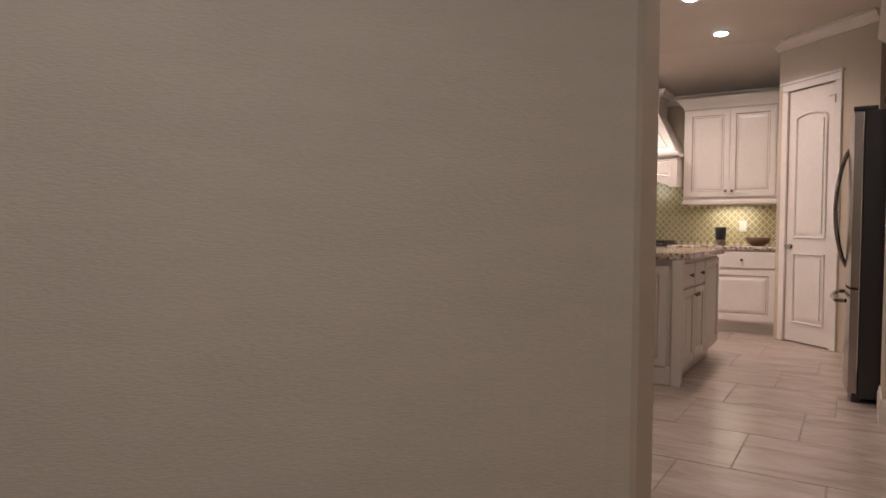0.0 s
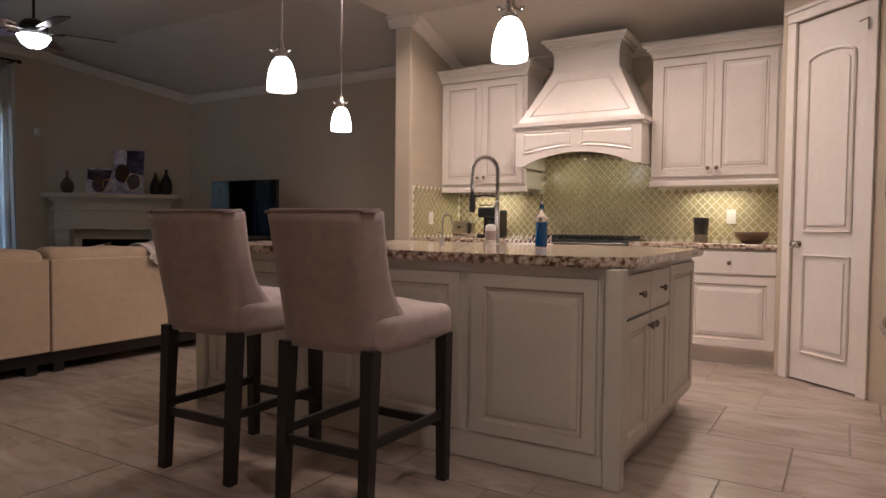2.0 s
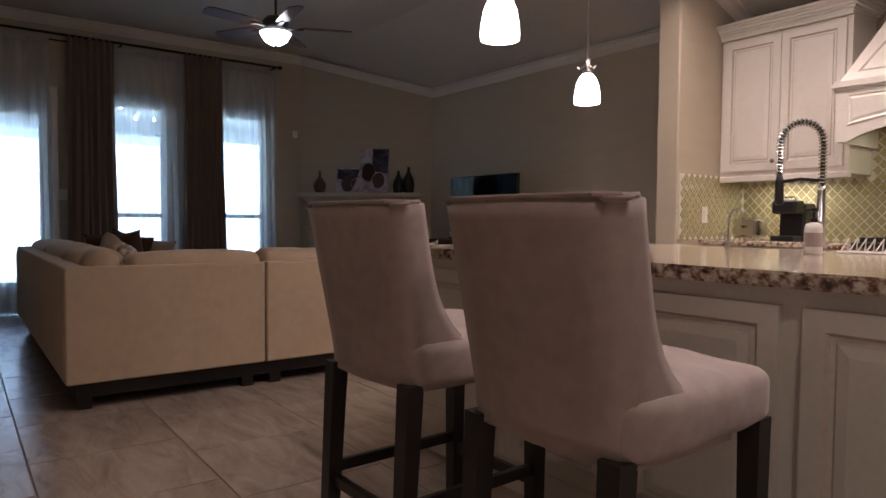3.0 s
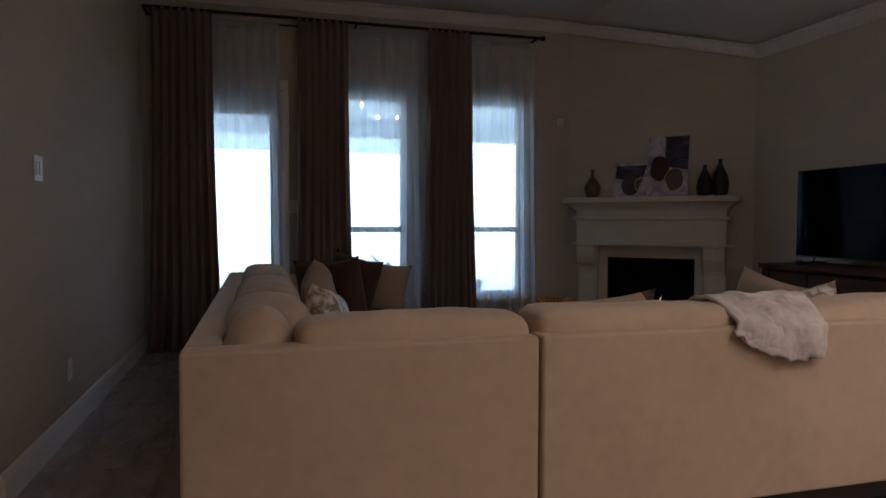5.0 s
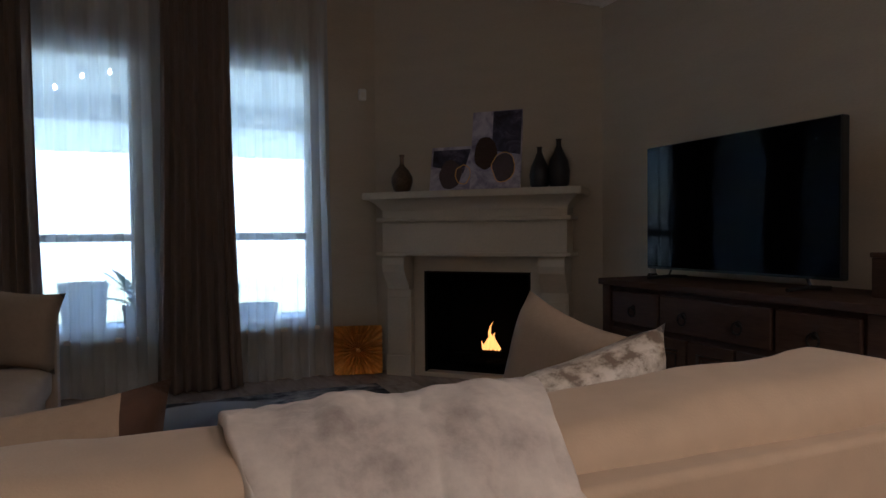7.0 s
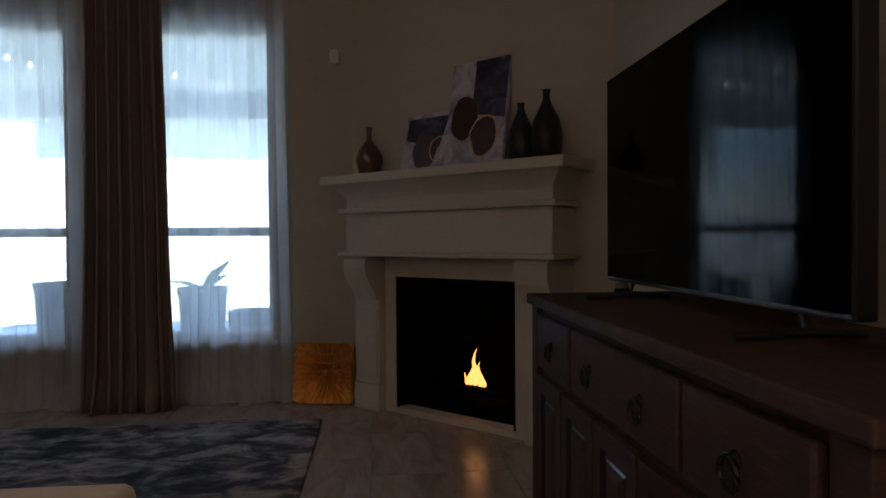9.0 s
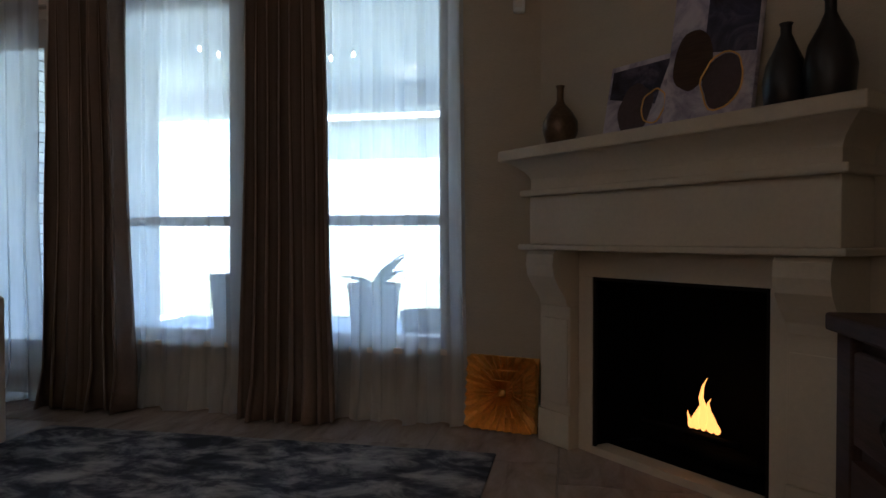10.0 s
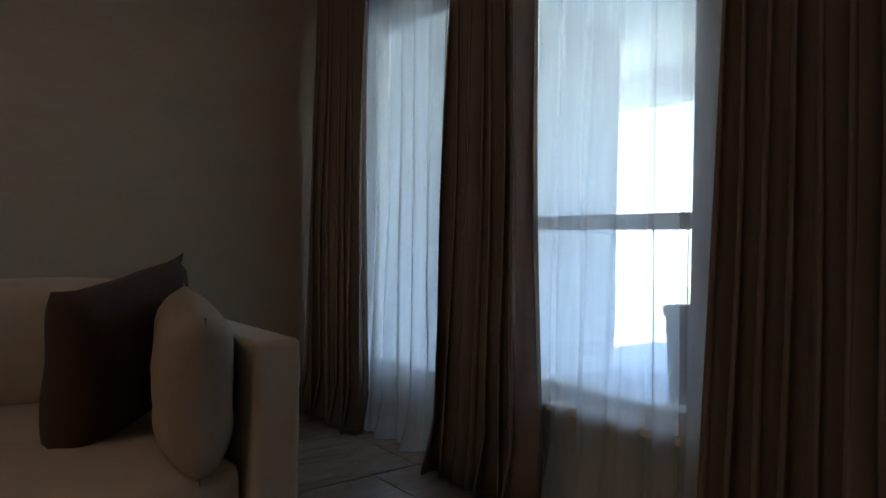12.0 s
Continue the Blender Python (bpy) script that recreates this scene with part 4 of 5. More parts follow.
# pendants
def pendant(x, y, zb, zc):
    p = thing("pendant_lamp", "opal glass dome pendant on a nickel rod", "lamp", pose(x, y, 0), "pendants over the island")
    prof = [(0.074, zb), (0.076, zb + 0.02), (0.073, zb + 0.06), (0.064, zb + 0.11), (0.048, zb + 0.15), (0.030, zb + 0.17)]
    part("shade", lathe(prof, 28), M_SHADE, p, "glowing white opal glass", None, True)
    part("cap", lathe([(0.034, zb + 0.168), (0.034, zb + 0.185), (0.014, zb + 0.20), (0.012, zb + 0.25), (0.006, zb + 0.26)], 18), M_CHROME, p, "", None, True)
    for a in (0, 120, 240):
        c, s_ = math.cos(radians(a)), math.sin(radians(a))
        part("arm", tube([(0.012 * c, 0.012 * s_, zb + 0.25), (0.02 * c, 0.02 * s_, zb + 0.215), (0.05 * c, 0.05 * s_, zb + 0.195), (0.055 * c, 0.055 * s_, zb + 0.205)], 0.005, 6), M_CHROME, p)
        part("thumbscrew", lathe([(0, -0.008), (0.009, -0.006), (0.009, 0.006), (0, 0.008)], 10), M_CHROME, p, "", pose(0.056 * c, 0.056 * s_, zb + 0.205), True)
    part("rod", tube([(0, 0, zb + 0.255), (0, 0, zc)], 0.006, 8), M_CHROME, p)
    part("canopy", lathe([(0.06, zc - 0.025), (0.06, zc - 0.006), (0.03, zc)], 20), M_CHROME, p)


for x, y in ((-1.015, 5.08), (-2.335, 5.09), (-3.035, 6.39)):
    pendant(x, y, 1.73, ZK)
    lamp("pendant_bulb", "POINT", 0.32, WARM, pose(x, y, 1.69), radius=0.05)

# the last one, at (0.25, 3.75), is unseen, added to brighten the island front
for x, y in ((-2.77, 7.14), (-1.70, 7.14), (-0.66, 7.14), (-0.70, 6.0), (-2.4, 6.0), (0.25, 3.75)):
    r = thing("recessed_light", "round white recessed ceiling light, lit", "lamp", pose(x, y, ZK), "recessed ceiling lights")
    part("trim_ring", lathe([(0.062, -0.004), (0.064, -0.012), (0.085, -0.006), (0.086, 0)], 24), M_WHITE, r, "", None, True)
    part("bulb", lathe([(0.0, -0.030), (0.035, -0.026), (0.056, -0.016), (0.060, -0.005)], 24), M_CAN, r, "", None, True)
    lamp("recessed_beam", "AREA", 1.6, WARM, pose(x, y, ZK - 0.034), disk=0.11, spread=140)
# three unseen hall lamps, added to brighten the near hall wall
for x, y in ((0.9, 0.9), (-0.5, 0.2), (0.7, -0.7)):
    r = thing("recessed_light", "unseen recessed hall ceiling light, added to brighten the hall wall", "lamp", pose(x, y, ZK), "recessed hall lights")
    part("trim_ring", lathe([(0.062, -0.004), (0.064, -0.012), (0.085, -0.006), (0.086, 0)], 24), M_WHITE, r, "", None, True)
    part("bulb", lathe([(0.0, -0.030), (0.035, -0.026), (0.056, -0.016), (0.060, -0.005)], 24), M_CAN, r, "", None, True)
    lamp("recessed_beam", "AREA", 1.5, (1.0, 0.83, 0.68), pose(x, y, ZK - 0.034), disk=0.11, spread=160)
for x0 in (-2.79, -0.72):
    lamp("under_cabinet_light", "AREA", 0.36, (1.0, 0.76, 0.45), pose(x0, 8.36, 1.345), size=0.40, size_y=0.04)
for x0 in (-2.0, -1.54):
    lamp("hood_light", "AREA", 0.13, (1.0, 0.80, 0.42), pose(x0, 8.25, 1.69), disk=0.06)

# things on the counters
fa = thing("spring_faucet", "chrome spring-neck kitchen faucet on the island", "faucet", pose(-1.69, 6.32, 0.92, 0, 0, 200))
part("base", lathe([(0.028, 0), (0.028, 0.01), (0.018, 0.02), (0.018, 0.26), (0.014, 0.28)], 18), M_CHROME, fa, "", None, True)
arc = [(0, 0, 0.28), (0, 0, 0.45)] + [(0.08 - 0.08 * math.cos(math.pi * k / 12), 0, 0.46 + 0.09 * math.sin(math.pi * k / 12)) for k in range(13)] + [(0.16, 0, 0.33)]
part("hose", tube(arc, 0.009), M_BLACK, fa)
pts, acc = [], 0.0
P3 = [Vector(q) for q in arc]
lens = [(b_ - a).length for a, b_ in zip(P3, P3[1:])]
total, turns = sum(lens), 40
for k in range(turns * 8 + 1):
    s_ = total * k / (turns * 8)
    i = 0
    while i < len(lens) - 1 and s_ > lens[i]:
        s_ -= lens[i]
        i += 1
    p0, d0 = P3[i] + (P3[i + 1] - P3[i]) * (s_ / lens[i]), (P3[i + 1] - P3[i]).normalized()
    sd = Vector((0, 1, 0))
    u0 = sd.cross(d0)
    a = 2 * math.pi * k / 8
    pts.append(p0 + 0.014 * (math.cos(a) * sd + math.sin(a) * u0))
part("spring", tube(pts, 0.0035, 5), M_CHROME, fa, "coiled steel spring")
part("spray_head", lathe([(0.012, 0), (0.019, 0.01), (0.017, 0.10), (0.012, 0.13)], 16), M_BLACK, fa, "black spray head", pose(0.16, 0, 0.20), True)
part("holder", tube([(0, 0, 0.30), (0.08, 0, 0.31), (0.16, 0, 0.30)], 0.007), M_BLACK, fa)
part("lever", tube([(0, 0.02, 0.10), (0, 0.07, 0.11), (0, 0.11, 0.13)], 0.007), M_CHROME, fa)
sf = thing("filter_tap", "small chrome gooseneck filter tap", "faucet", pose(-2.12, 6.36, 0.92, 0, 0, 60))
part("neck", tube([(0, 0, 0), (0, 0, 0.13)] + [(0.035 - 0.035 * math.cos(math.pi * k / 8), 0, 0.15 + 0.035 * math.sin(math.pi * k / 8)) for k in range(9)] + [(0.07, 0, 0.12)], 0.006), M_CHROME, sf)
part("base", lathe([(0.018, 0), (0.018, 0.03), (0.008, 0.04)], 14), M_CHROME, sf)
part("lever", tube([(0, 0, 0.05), (-0.04, 0, 0.07)], 0.005), M_CHROME, sf)

bo = thing("soap_bottle", "clear glass bottle of blue dish soap", "bottle", pose(-1.25, 6.0, 0.921))
part("glass", lathe([(0.032, 0), (0.034, 0.005), (0.034, 0.155), (0.026, 0.18), (0.014, 0.195), (0.012, 0.235)], 20), M_CLEAR, bo, "clear glass", None, True)
part("soap", lathe([(0.031, 0.004), (0.0312, 0.14)], 20), M_BLUE, bo, "bright blue liquid")
part("pourer", lathe([(0.013, 0.233), (0.013, 0.245), (0.005, 0.255), (0.004, 0.295)], 12), M_CHROME, bo)
hs = thing("hand_soap", "white pump bottle with a black top", "bottle", pose(-1.62, 6.10, 0.921))
part("bottle", lathe([(0.030, 0), (0.033, 0.006), (0.033, 0.10), (0.028, 0.118), (0.012, 0.125)], 18), M_WHITE, hs, "", None, True)
part("label", lathe([(0.0335, 0.03), (0.0335, 0.085)], 18), M_VELVET, hs, "pinkish paper label")
part("pump", lathe([(0.013, 0.125), (0.013, 0.14), (0.005, 0.145), (0.005, 0.165), (0.014, 0.168), (0.014, 0.18)], 12), M_BLACK, hs, "black pump")
part("nozzle", box(-0.035, 0.0, -0.006, 0.006, 0.168, 0.178, 0.002), M_BLACK, hs)
cm = thing("coffee_machine", "black pod coffee machine on the back counter", "appliance", pose(-2.72, 8.25, 0.918))
part("body", box(-0.09, 0.09, -0.02, 0.16, 0.0, 0.27, 0.02), M_BLACK, cm)
part("head", box(-0.085, 0.085, -0.15, 0.0, 0.19, 0.29, 0.02), M_BLACK, cm)
part("drip_tray", box(-0.08, 0.08, -0.16, -0.02, 0.0, 0.035, 0.006), M_BLACK, cm)
part("lever", tube([(-0.07, -0.10, 0.29), (-0.07, -0.13, 0.31), (0.07, -0.13, 0.31), (0.07, -0.10, 0.29)], 0.006), M_CHROME, cm)
tb = thing("toaster", "small chrome toaster on the back counter", "toaster", pose(-3.02, 8.22, 0.918))
part("body", box(-0.10, 0.10, -0.08, 0.08, 0.01, 0.16, 0.025, 3), M_CHROME, tb)
part("slot", box(-0.07, 0.07, -0.015, 0.015, 0.155, 0.162), M_BLACK, tb)
part("lever", box(-0.012, 0.012, -0.10, -0.08, 0.09, 0.105, 0.003), M_BLACK, tb)
gr = thing("coffee_grinder", "small black and steel coffee grinder", "appliance", pose(-0.80, 8.20, 0.918))
part("body", lathe([(0.055, 0), (0.058, 0.01), (0.050, 0.06), (0.052, 0.065)], 20), M_STEEL, gr, "steel base", None, True)
part("lid", lathe([(0.054, 0.066), (0.060, 0.19), (0.056, 0.20), (0, 0.202)], 20), M_BLACK, gr, "black lid", None, True)
bl = thing("wooden_bowl", "dark wooden bowl on the back counter", "bowl", pose(-0.42, 8.15, 0.918))
part("bowl", lathe([(0.05, 0), (0.07, 0.005), (0.115, 0.05), (0.125, 0.09), (0.118, 0.09), (0.10, 0.05), (0.05, 0.02), (0, 0.015)], 28), M_BOWL, bl, "", None, True)
dr = thing("dish_rack", "white wire dish rack on the island", "rack", pose(-1.50, 6.40, 0.921))
for k in range(9):
    part("wire", tube([(-0.13 + 0.032 * k, -0.04, 0.0), (-0.11 + 0.032 * k, 0.0, 0.06), (-0.13 + 0.032 * k, 0.04, 0.0)], 0.003, 6), M_WHITE, dr)
for y in (-0.04, 0.04):
    part("wire", tube([(-0.14, y, 0.004), (0.14, y, 0.004)], 0.004, 6), M_WHITE, dr)

# ---- living room ----
SX, SY0, SY1, SXE = -4.32, 3.86, 6.985, -7.52
sofa = thing("sectional_sofa", "beige velvet L-shaped sectional sofa on a dark plinth", "sofa", pose(0, 0, 0))
# outer back panels of the long side, split by a seam
for y0, y1 in ((SY0, 4.943), (4.953, SY1 - 0.205)):
    part("back_panel", box(SX - 0.11, SX, y0, y1, 0.155, 0.778, 0.014, 4), M_SOFA, sofa, "", None, "flat")
part("back_panel", box(SXE + 0.125, SX - 0.115, SY0, SY0 + 0.11, 0.155, 0.778, 0.014, 4), M_SOFA, sofa, "", None, "flat")
part("arm", box(SX - 1.12, SX, SY1 - 0.20, SY1, 0.155, 0.68, 0.018, 4), M_SOFA, sofa, "", None, "flat")
part("arm", box(SXE, SXE + 0.12, SY0, SY0 + 1.27, 0.155, 0.745, 0.018, 4), M_SOFA, sofa, "", None, "flat")
part("seat_base", box(SX - 1.10, SX - 0.115, SY0 + 0.12, SY1 - 0.205, 0.155, 0.30, 0.015, 3), M_SOFA, sofa, "", None, "flat")
part("seat_base", box(SXE + 0.125, SX - 1.105, SY0 + 0.115, SY0 + 1.22, 0.155, 0.30, 0.015, 3), M_SOFA, sofa, "", None, "flat")
for k, (y0, y1) in enumerate(((SY0 + 0.22, 4.95), (4.96, 5.83), (5.84, 6.72))):
    part("seat_cushion", cushion_bm(SX - 1.13, SX - 0.22, y0, y1, 0.295, 0.46, 0.025, k, 0.045), M_SOFA, sofa, "", None, True)
for k, (x0, x1) in enumerate(((-7.39, -6.40), (-6.39, -5.46))):
    part("seat_cushion", cushion_bm(x0, x1, SY0 + 0.22, SY0 + 1.25, 0.295, 0.46, 0.025, 5 + k, 0.045), M_SOFA, sofa, "", None, True)
for k, (y0, y1, z1) in enumerate(((4.185, 4.943, 0.842), (4.957, 5.86, 0.848), (5.87, 6.80, 0.842))):
    b = cushion_bm(SX - 0.285, SX - 0.045, y0, y1, 0.42, z1, 0.008, 10 + k, 0.058)
    if k == 2:
        for v in b.verts:
            v.co.z += 0.06 * (v.co.y - 6.40) if v.co.z > 0.6 else 0
    part("back_cushion", b, M_SOFA, sofa, "", None, True)
part("back_cushion", cushion_bm(SX - 0.46, SX - 0.10, SY0 + 0.115, 4.18, 0.42, 0.845, 0.03, 17, 0.10), M_SOFA, sofa, "soft corner cushion", None, True)
for k, (x0, x1) in enumerate(((-7.39, -6.38), (-6.37, -5.40), (-5.39, -4.80))):
    part("back_cushion", cushion_bm(x0, x1, SY0 + 0.10, SY0 + 0.40, 0.42, 0.825, 0.03, 20 + k, 0.075), M_SOFA, sofa, "", None, True)
part("plinth", box(SX - 1.06, SX - 0.06, SY0 + 0.06, SY1 - 0.06, 0.07, 0.154), M_LEG, sofa, "dark recessed base")
part("plinth", box(SXE + 0.06, SX - 1.061, SY0 + 0.06, SY0 + 1.18, 0.07, 0.154), M_LEG, sofa, "dark recessed base")
for x, y in ((SX - 0.12, SY0 + 0.10), (SX - 0.12, 4.86), (SX - 0.12, 5.04), (SX - 0.12, SY1 - 0.12), (SX - 1.02, SY1 - 0.12), (SXE + 0.12, SY0 + 0.12), (SXE + 0.12, SY0 + 1.1), (SX - 1.0, SY0 + 1.1)):
    part("foot", box(x - 0.035, x + 0.035, y - 0.035, y + 0.035, 0, 0.07), M_LEG, sofa)


def pillow(x, y, z, w, h, t, rx, ry, rz, material, label, seed):
    p = tagged(part("throw_pillow", pillow_bm(w, h, t, seed), material, None, label, pose(x, y, z, rx, ry, rz), True), label, "pillow", "throw pillows")
    return p


# on the side by the wall, leaning back towards the wall and the arm
pillow(-7.305, 4.97, 0.65, 0.40, 0.39, 0.17, 0, 8, 80, M_TAN, "cream linen throw pillow against the sofa arm", 1)
pillow(-7.20, 4.72, 0.68, 0.48, 0.46, 0.17, -12, 10, 38, M_BROWN, "dark brown velvet throw pillow on the sofa", 2)
pillow(-6.42, 4.50, 0.68, 0.52, 0.50, 0.17, 10, -5, 44, M_BROWN, "dark brown velvet throw pillow on the sofa", 3)
pillow(-5.95, 4.40, 0.68, 0.50, 0.46, 0.17, 14, 10, -8, M_TAN, "tan linen throw pillow on the sofa", 4)
pillow(-5.32, 4.40, 0.64, 0.50, 0.44, 0.16, 18, -10, -14, M_SEQ, "metallic brocade throw pillow on the sofa", 5)
pillow(-4.98, 4.60, 0.60, 0.46, 0.38, 0.16, -30, 6, -58, M_TAN, "tan linen throw pillow in the sofa corner", 6)
# on the long side
lumbar = pillow(-4.745, 5.40, 0.69, 0.48, 0.34, 0.14, -8, 5, 268, M_TAN, "tan lumbar pillow with brown edge on the sofa", 7)
lumbar.data.materials.append(M_BROWN)
for f in lumbar.data.polygons:
    f.material_index = 1 if abs(f.center.x) > 0.155 else 0
pillow(-5.24, 6.64, 0.66, 0.50, 0.42, 0.16, 12, -10, 184, M_TAN, "tan linen throw pillow by the sofa arm", 8)
pillow(-4.87, 6.49, 0.67, 0.38, 0.36, 0.14, -18, 16, 262, M_SEQ, "metallic brocade throw pillow by the sofa arm", 9)

# folded faux fur throw over the sofa back
b = bmesh.new()
knots = [(-0.38, 0.57), (-0.355, 0.67), (-0.325, 0.765), (-0.285, 0.815), (-0.225, 0.850), (-0.165, 0.862), (-0.105, 0.852), (-0.055, 0.825), (0.0, 0.788), (0.012, 0.768), (0.014, 0.72), (0.015, 0.685), (0.016, 0.65)]
prof = [(a[0] + (c[0] - a[0]) * f / 4, a[1] + (c[1] - a[1]) * f / 4) for a, c in zip(knots, knots[1:]) for f in range(4)] + [knots[-1]]
ny = 60
rows = []
for i in range(ny + 1):
    s = i / ny
    row = []
    for k, (x, z) in enumerate(prof):
        q = k / (len(prof) - 1)
        y = 5.68 + (0.36 + 0.11 * (1 - q)) * s - 0.01 * q + 0.025 * noise.noise(Vector((s * 3, q * 4, 1)))
        cut = max(0.0, (0.55 - s) * 1.3) if q > 0.7 else 0
        fold = 0.014 * max(0.0, math.sin((s * 2.2 + q * 1.1) * 6.28 + 0.6)) ** 3
        zz = z + 0.5 * fold + 0.010 * noise.noise(Vector((s * 5, q * 5, 4))) + 0.007 * noise.noise(Vector((s * 19, q * 22, 2))) + cut * (q - 0.7) * 0.42
        xx = x + fold * (1 if q > 0.6 else 0.2) + 0.010 * noise.noise(Vector((s * 6, q * 6, 9))) + 0.005 * noise.noise(Vector((s * 23, q * 20, 5)))
        row.append(b.verts.new((SX + xx, y, zz)))
    rows.append(row)
for r0, r1 in zip(rows, rows[1:]):
    for k in range(len(prof) - 1):
        b.faces.new((r0[k], r0[k + 1], r1[k + 1], r1[k]))
throw = tagged(part("fur_throw", b, M_FUR, None, "", None, True), "grey and white faux fur throw folded over the sofa back", "blanket")
sol = throw.modifiers.new("thickness", "SOLIDIFY")
sol.thickness, sol.offset = 0.016, 1
sub = throw.modifiers.new("soft", "SUBSURF")
sub.levels = sub.render_levels = 1

# round navy ottoman and rug
ot = thing("ottoman", "round navy velvet ottoman on the rug", "ottoman", pose(-6.05, 5.75, 0.012))
part("cushion", lathe([(0.40, 0.06), (0.43, 0.10), (0.44, 0.30), (0.42, 0.38), (0.34, 0.42), (0, 0.435)], 36), M_NAVY, ot, "", None, True)
part("base", lathe([(0.36, 0), (0.36, 0.06)], 30), M_LEG, ot)
tagged(part("area_rug", box(-8.20, -5.55, 4.72, 7.02, 0.0, 0.012, 0.004), M_RUG), "distressed grey and charcoal abstract area rug", "rug")

# fireplace: local x along the wall, local y into it
fp = thing("fireplace", "cream cast-stone mantel fireplace with a gas flame", "fireplace", FP)
WY = 0.0955


def sym(name, x0, x1, y0, y1, z0, z1, bev=0.004, label=""):
    for s in (-1, 1):
        a, c = sorted((s * x0, s * x1))
        part(name, box(a, c, y0, y1, z0, z1, bev), M_STONE, fp, label)


sym("slip", OW, OW + 0.085, 0.0, WY, 0.0, 0.80)
part("slip", box(-OW - 0.085, OW + 0.085, 0.0, WY, 0.80, 0.92, 0.003), M_STONE, fp)
part("hearth_strip", box(-OW, OW, 0.0, WY, 0.0, 0.035, 0.003), M_STONE, fp)
sym("leg", OW + 0.087, OW + 0.285, -0.05, WY, 0.16, 0.66)
sym("leg_base", OW + 0.087, OW + 0.295, -0.06, WY, 0.0, 0.16, 0.006)
sym("leg_fillet", OW + 0.10, OW + 0.272, -0.058, -0.049, 0.20, 0.60, 0.003)
cor = [(-0.05, 0.66), (-0.06, 0.66), (-0.075, 0.70), (-0.115, 0.75), (-0.145, 0.80), (-0.155, 0.85), (-0.15, 0.90), (-0.13, 0.92), (WY, 0.92), (WY, 0.66)]
for s in (-1, 1):
    a, c = sorted((s * (OW + 0.095), s * (OW + 0.275)))
    part("corbel", prism(cor, "x", a, c), M_STONE, fp, "scrolled stone corbel")
part("ledge", box(-0.735, 0.735, -0.165, WY, 0.92, 0.945, 0.006), M_STONE, fp)
part("frieze", box(-0.70, 0.70, -0.12, WY, 0.945, 1.17, 0.004), M_STONE, fp)
part("ledge", box(-0.735, 0.735, -0.155, WY, 1.17, 1.20, 0.008), M_STONE, fp)
part("frieze", box(-0.70, 0.70, -0.115, WY, 1.20, 1.25, 0.003), M_STONE, fp)
b = bmesh.new()
rows = []
for k in range(15):
    o, z = 0.085 * (k / 14) ** 1.6, 1.25 + 0.0872 * k / 14
    rows.append([b.verts.new((x, y, z)) for x, y in ((-0.70 - o, WY), (-0.70 - o, -0.115 - o), (0.70 + o, -0.115 - o), (0.70 + o, WY))])
for r0, r1 in zip(rows, rows[1:]):
    for k in range(4):
        b.faces.new((r0[k], r0[(k + 1) % 4], r1[(k + 1) % 4], r1[k]))
b.faces.new(rows[0][::-1])
b.faces.new(rows[-1])
part("cove", b, M_STONE, fp, "hollow moulding under the shelf")
part("mantel_shelf", box(-0.815, 0.815, -0.225, WY, 1.337, 1.39, 0.008), M_STONE, fp)
# firebox set in the depth of the surround, black and open to the front
part("firebox_back", box(-0.36, 0.36, 0.42, 0.44, 0.034, 0.786), M_SOOT, fp, "black firebox back")
for q in (-1, 1):
    part("firebox_side", prism([(q * (OW - 0.001), 0.022), (q * 0.35, 0.42), (q * 0.37, 0.44), (q * (OW - 0.0005), 0.26)], "z", 0.036, 0.786), M_SOOT, fp, "black firebox side")
part("firebox_roof", box(-OW + 0.001, OW - 0.001, 0.03, 0.44, 0.786, 0.799), M_SOOT, fp, "black firebox roof")
part("firebox_floor", box(-OW + 0.001, OW - 0.001, 0.098, 0.44, 0.002, 0.034), M_SOOT, fp, "black firebox floor")
part("firebox_frame", box(-OW, -OW + 0.015, 0.006, 0.02, 0.035, 0.80), M_IRON, fp)
part("firebox_frame", box(OW - 0.015, OW, 0.006, 0.02, 0.035, 0.80), M_IRON, fp)
part("firebox_frame", box(-OW, OW, 0.006, 0.02, 0.785, 0.80), M_IRON, fp)
part("burner", tube([(-0.22, 0.11, 0.185), (0.24, 0.11, 0.185)], 0.012), M_SOOT, fp)
for x, h, w in ((0.105, 0.22, 0.026), (0.14, 0.14, 0.026), (0.075, 0.12, 0.024), (0.165, 0.08, 0.016), (0.05, 0.07, 0.016)):
    fl = lathe([(0.004, 0), (w * 0.8, 0.07 * h), (w, 0.2 * h), (w * 0.75, 0.38 * h), (w * 0.42, 0.6 * h), (w * 0.2, 0.82 * h), (0, h)], 10)
    for v in fl.verts:
        v.co.x += 0.02 * math.sin(v.co.z * 40 + x * 50) * v.co.z / h
        v.co.y *= 0.5
    part("flame", fl, M_FLAME, fp, "small orange gas flame", pose(x - 0.025, 0.11, 0.205), True)
for x, ln, tilt in ((-0.16, 0.34, 6), (0.17, 0.30, -5), (0.02, 0.38, 2)):
    part("log", lathe([(0.03, -ln / 2), (0.036, -ln / 4), (0.033, 0), (0.037, ln / 4), (0.030, ln / 2)], 12), M_SOOT, fp, "charred ceramic log", pose(x, 0.22 + 0.03 * tilt / 6, 0.09, 0, 90 + tilt, 0), True)

# things on the mantel
def on_mantel(u, v, z, rz=0):
    return FP @ pose(u, v, z, 0, 0, rz)


def vase(name, label, m, prof, material):
    t = thing(name, label, "vase", m, "vases on the mantel")
    part("vessel", lathe(prof, 28), material, t, "", None, True)


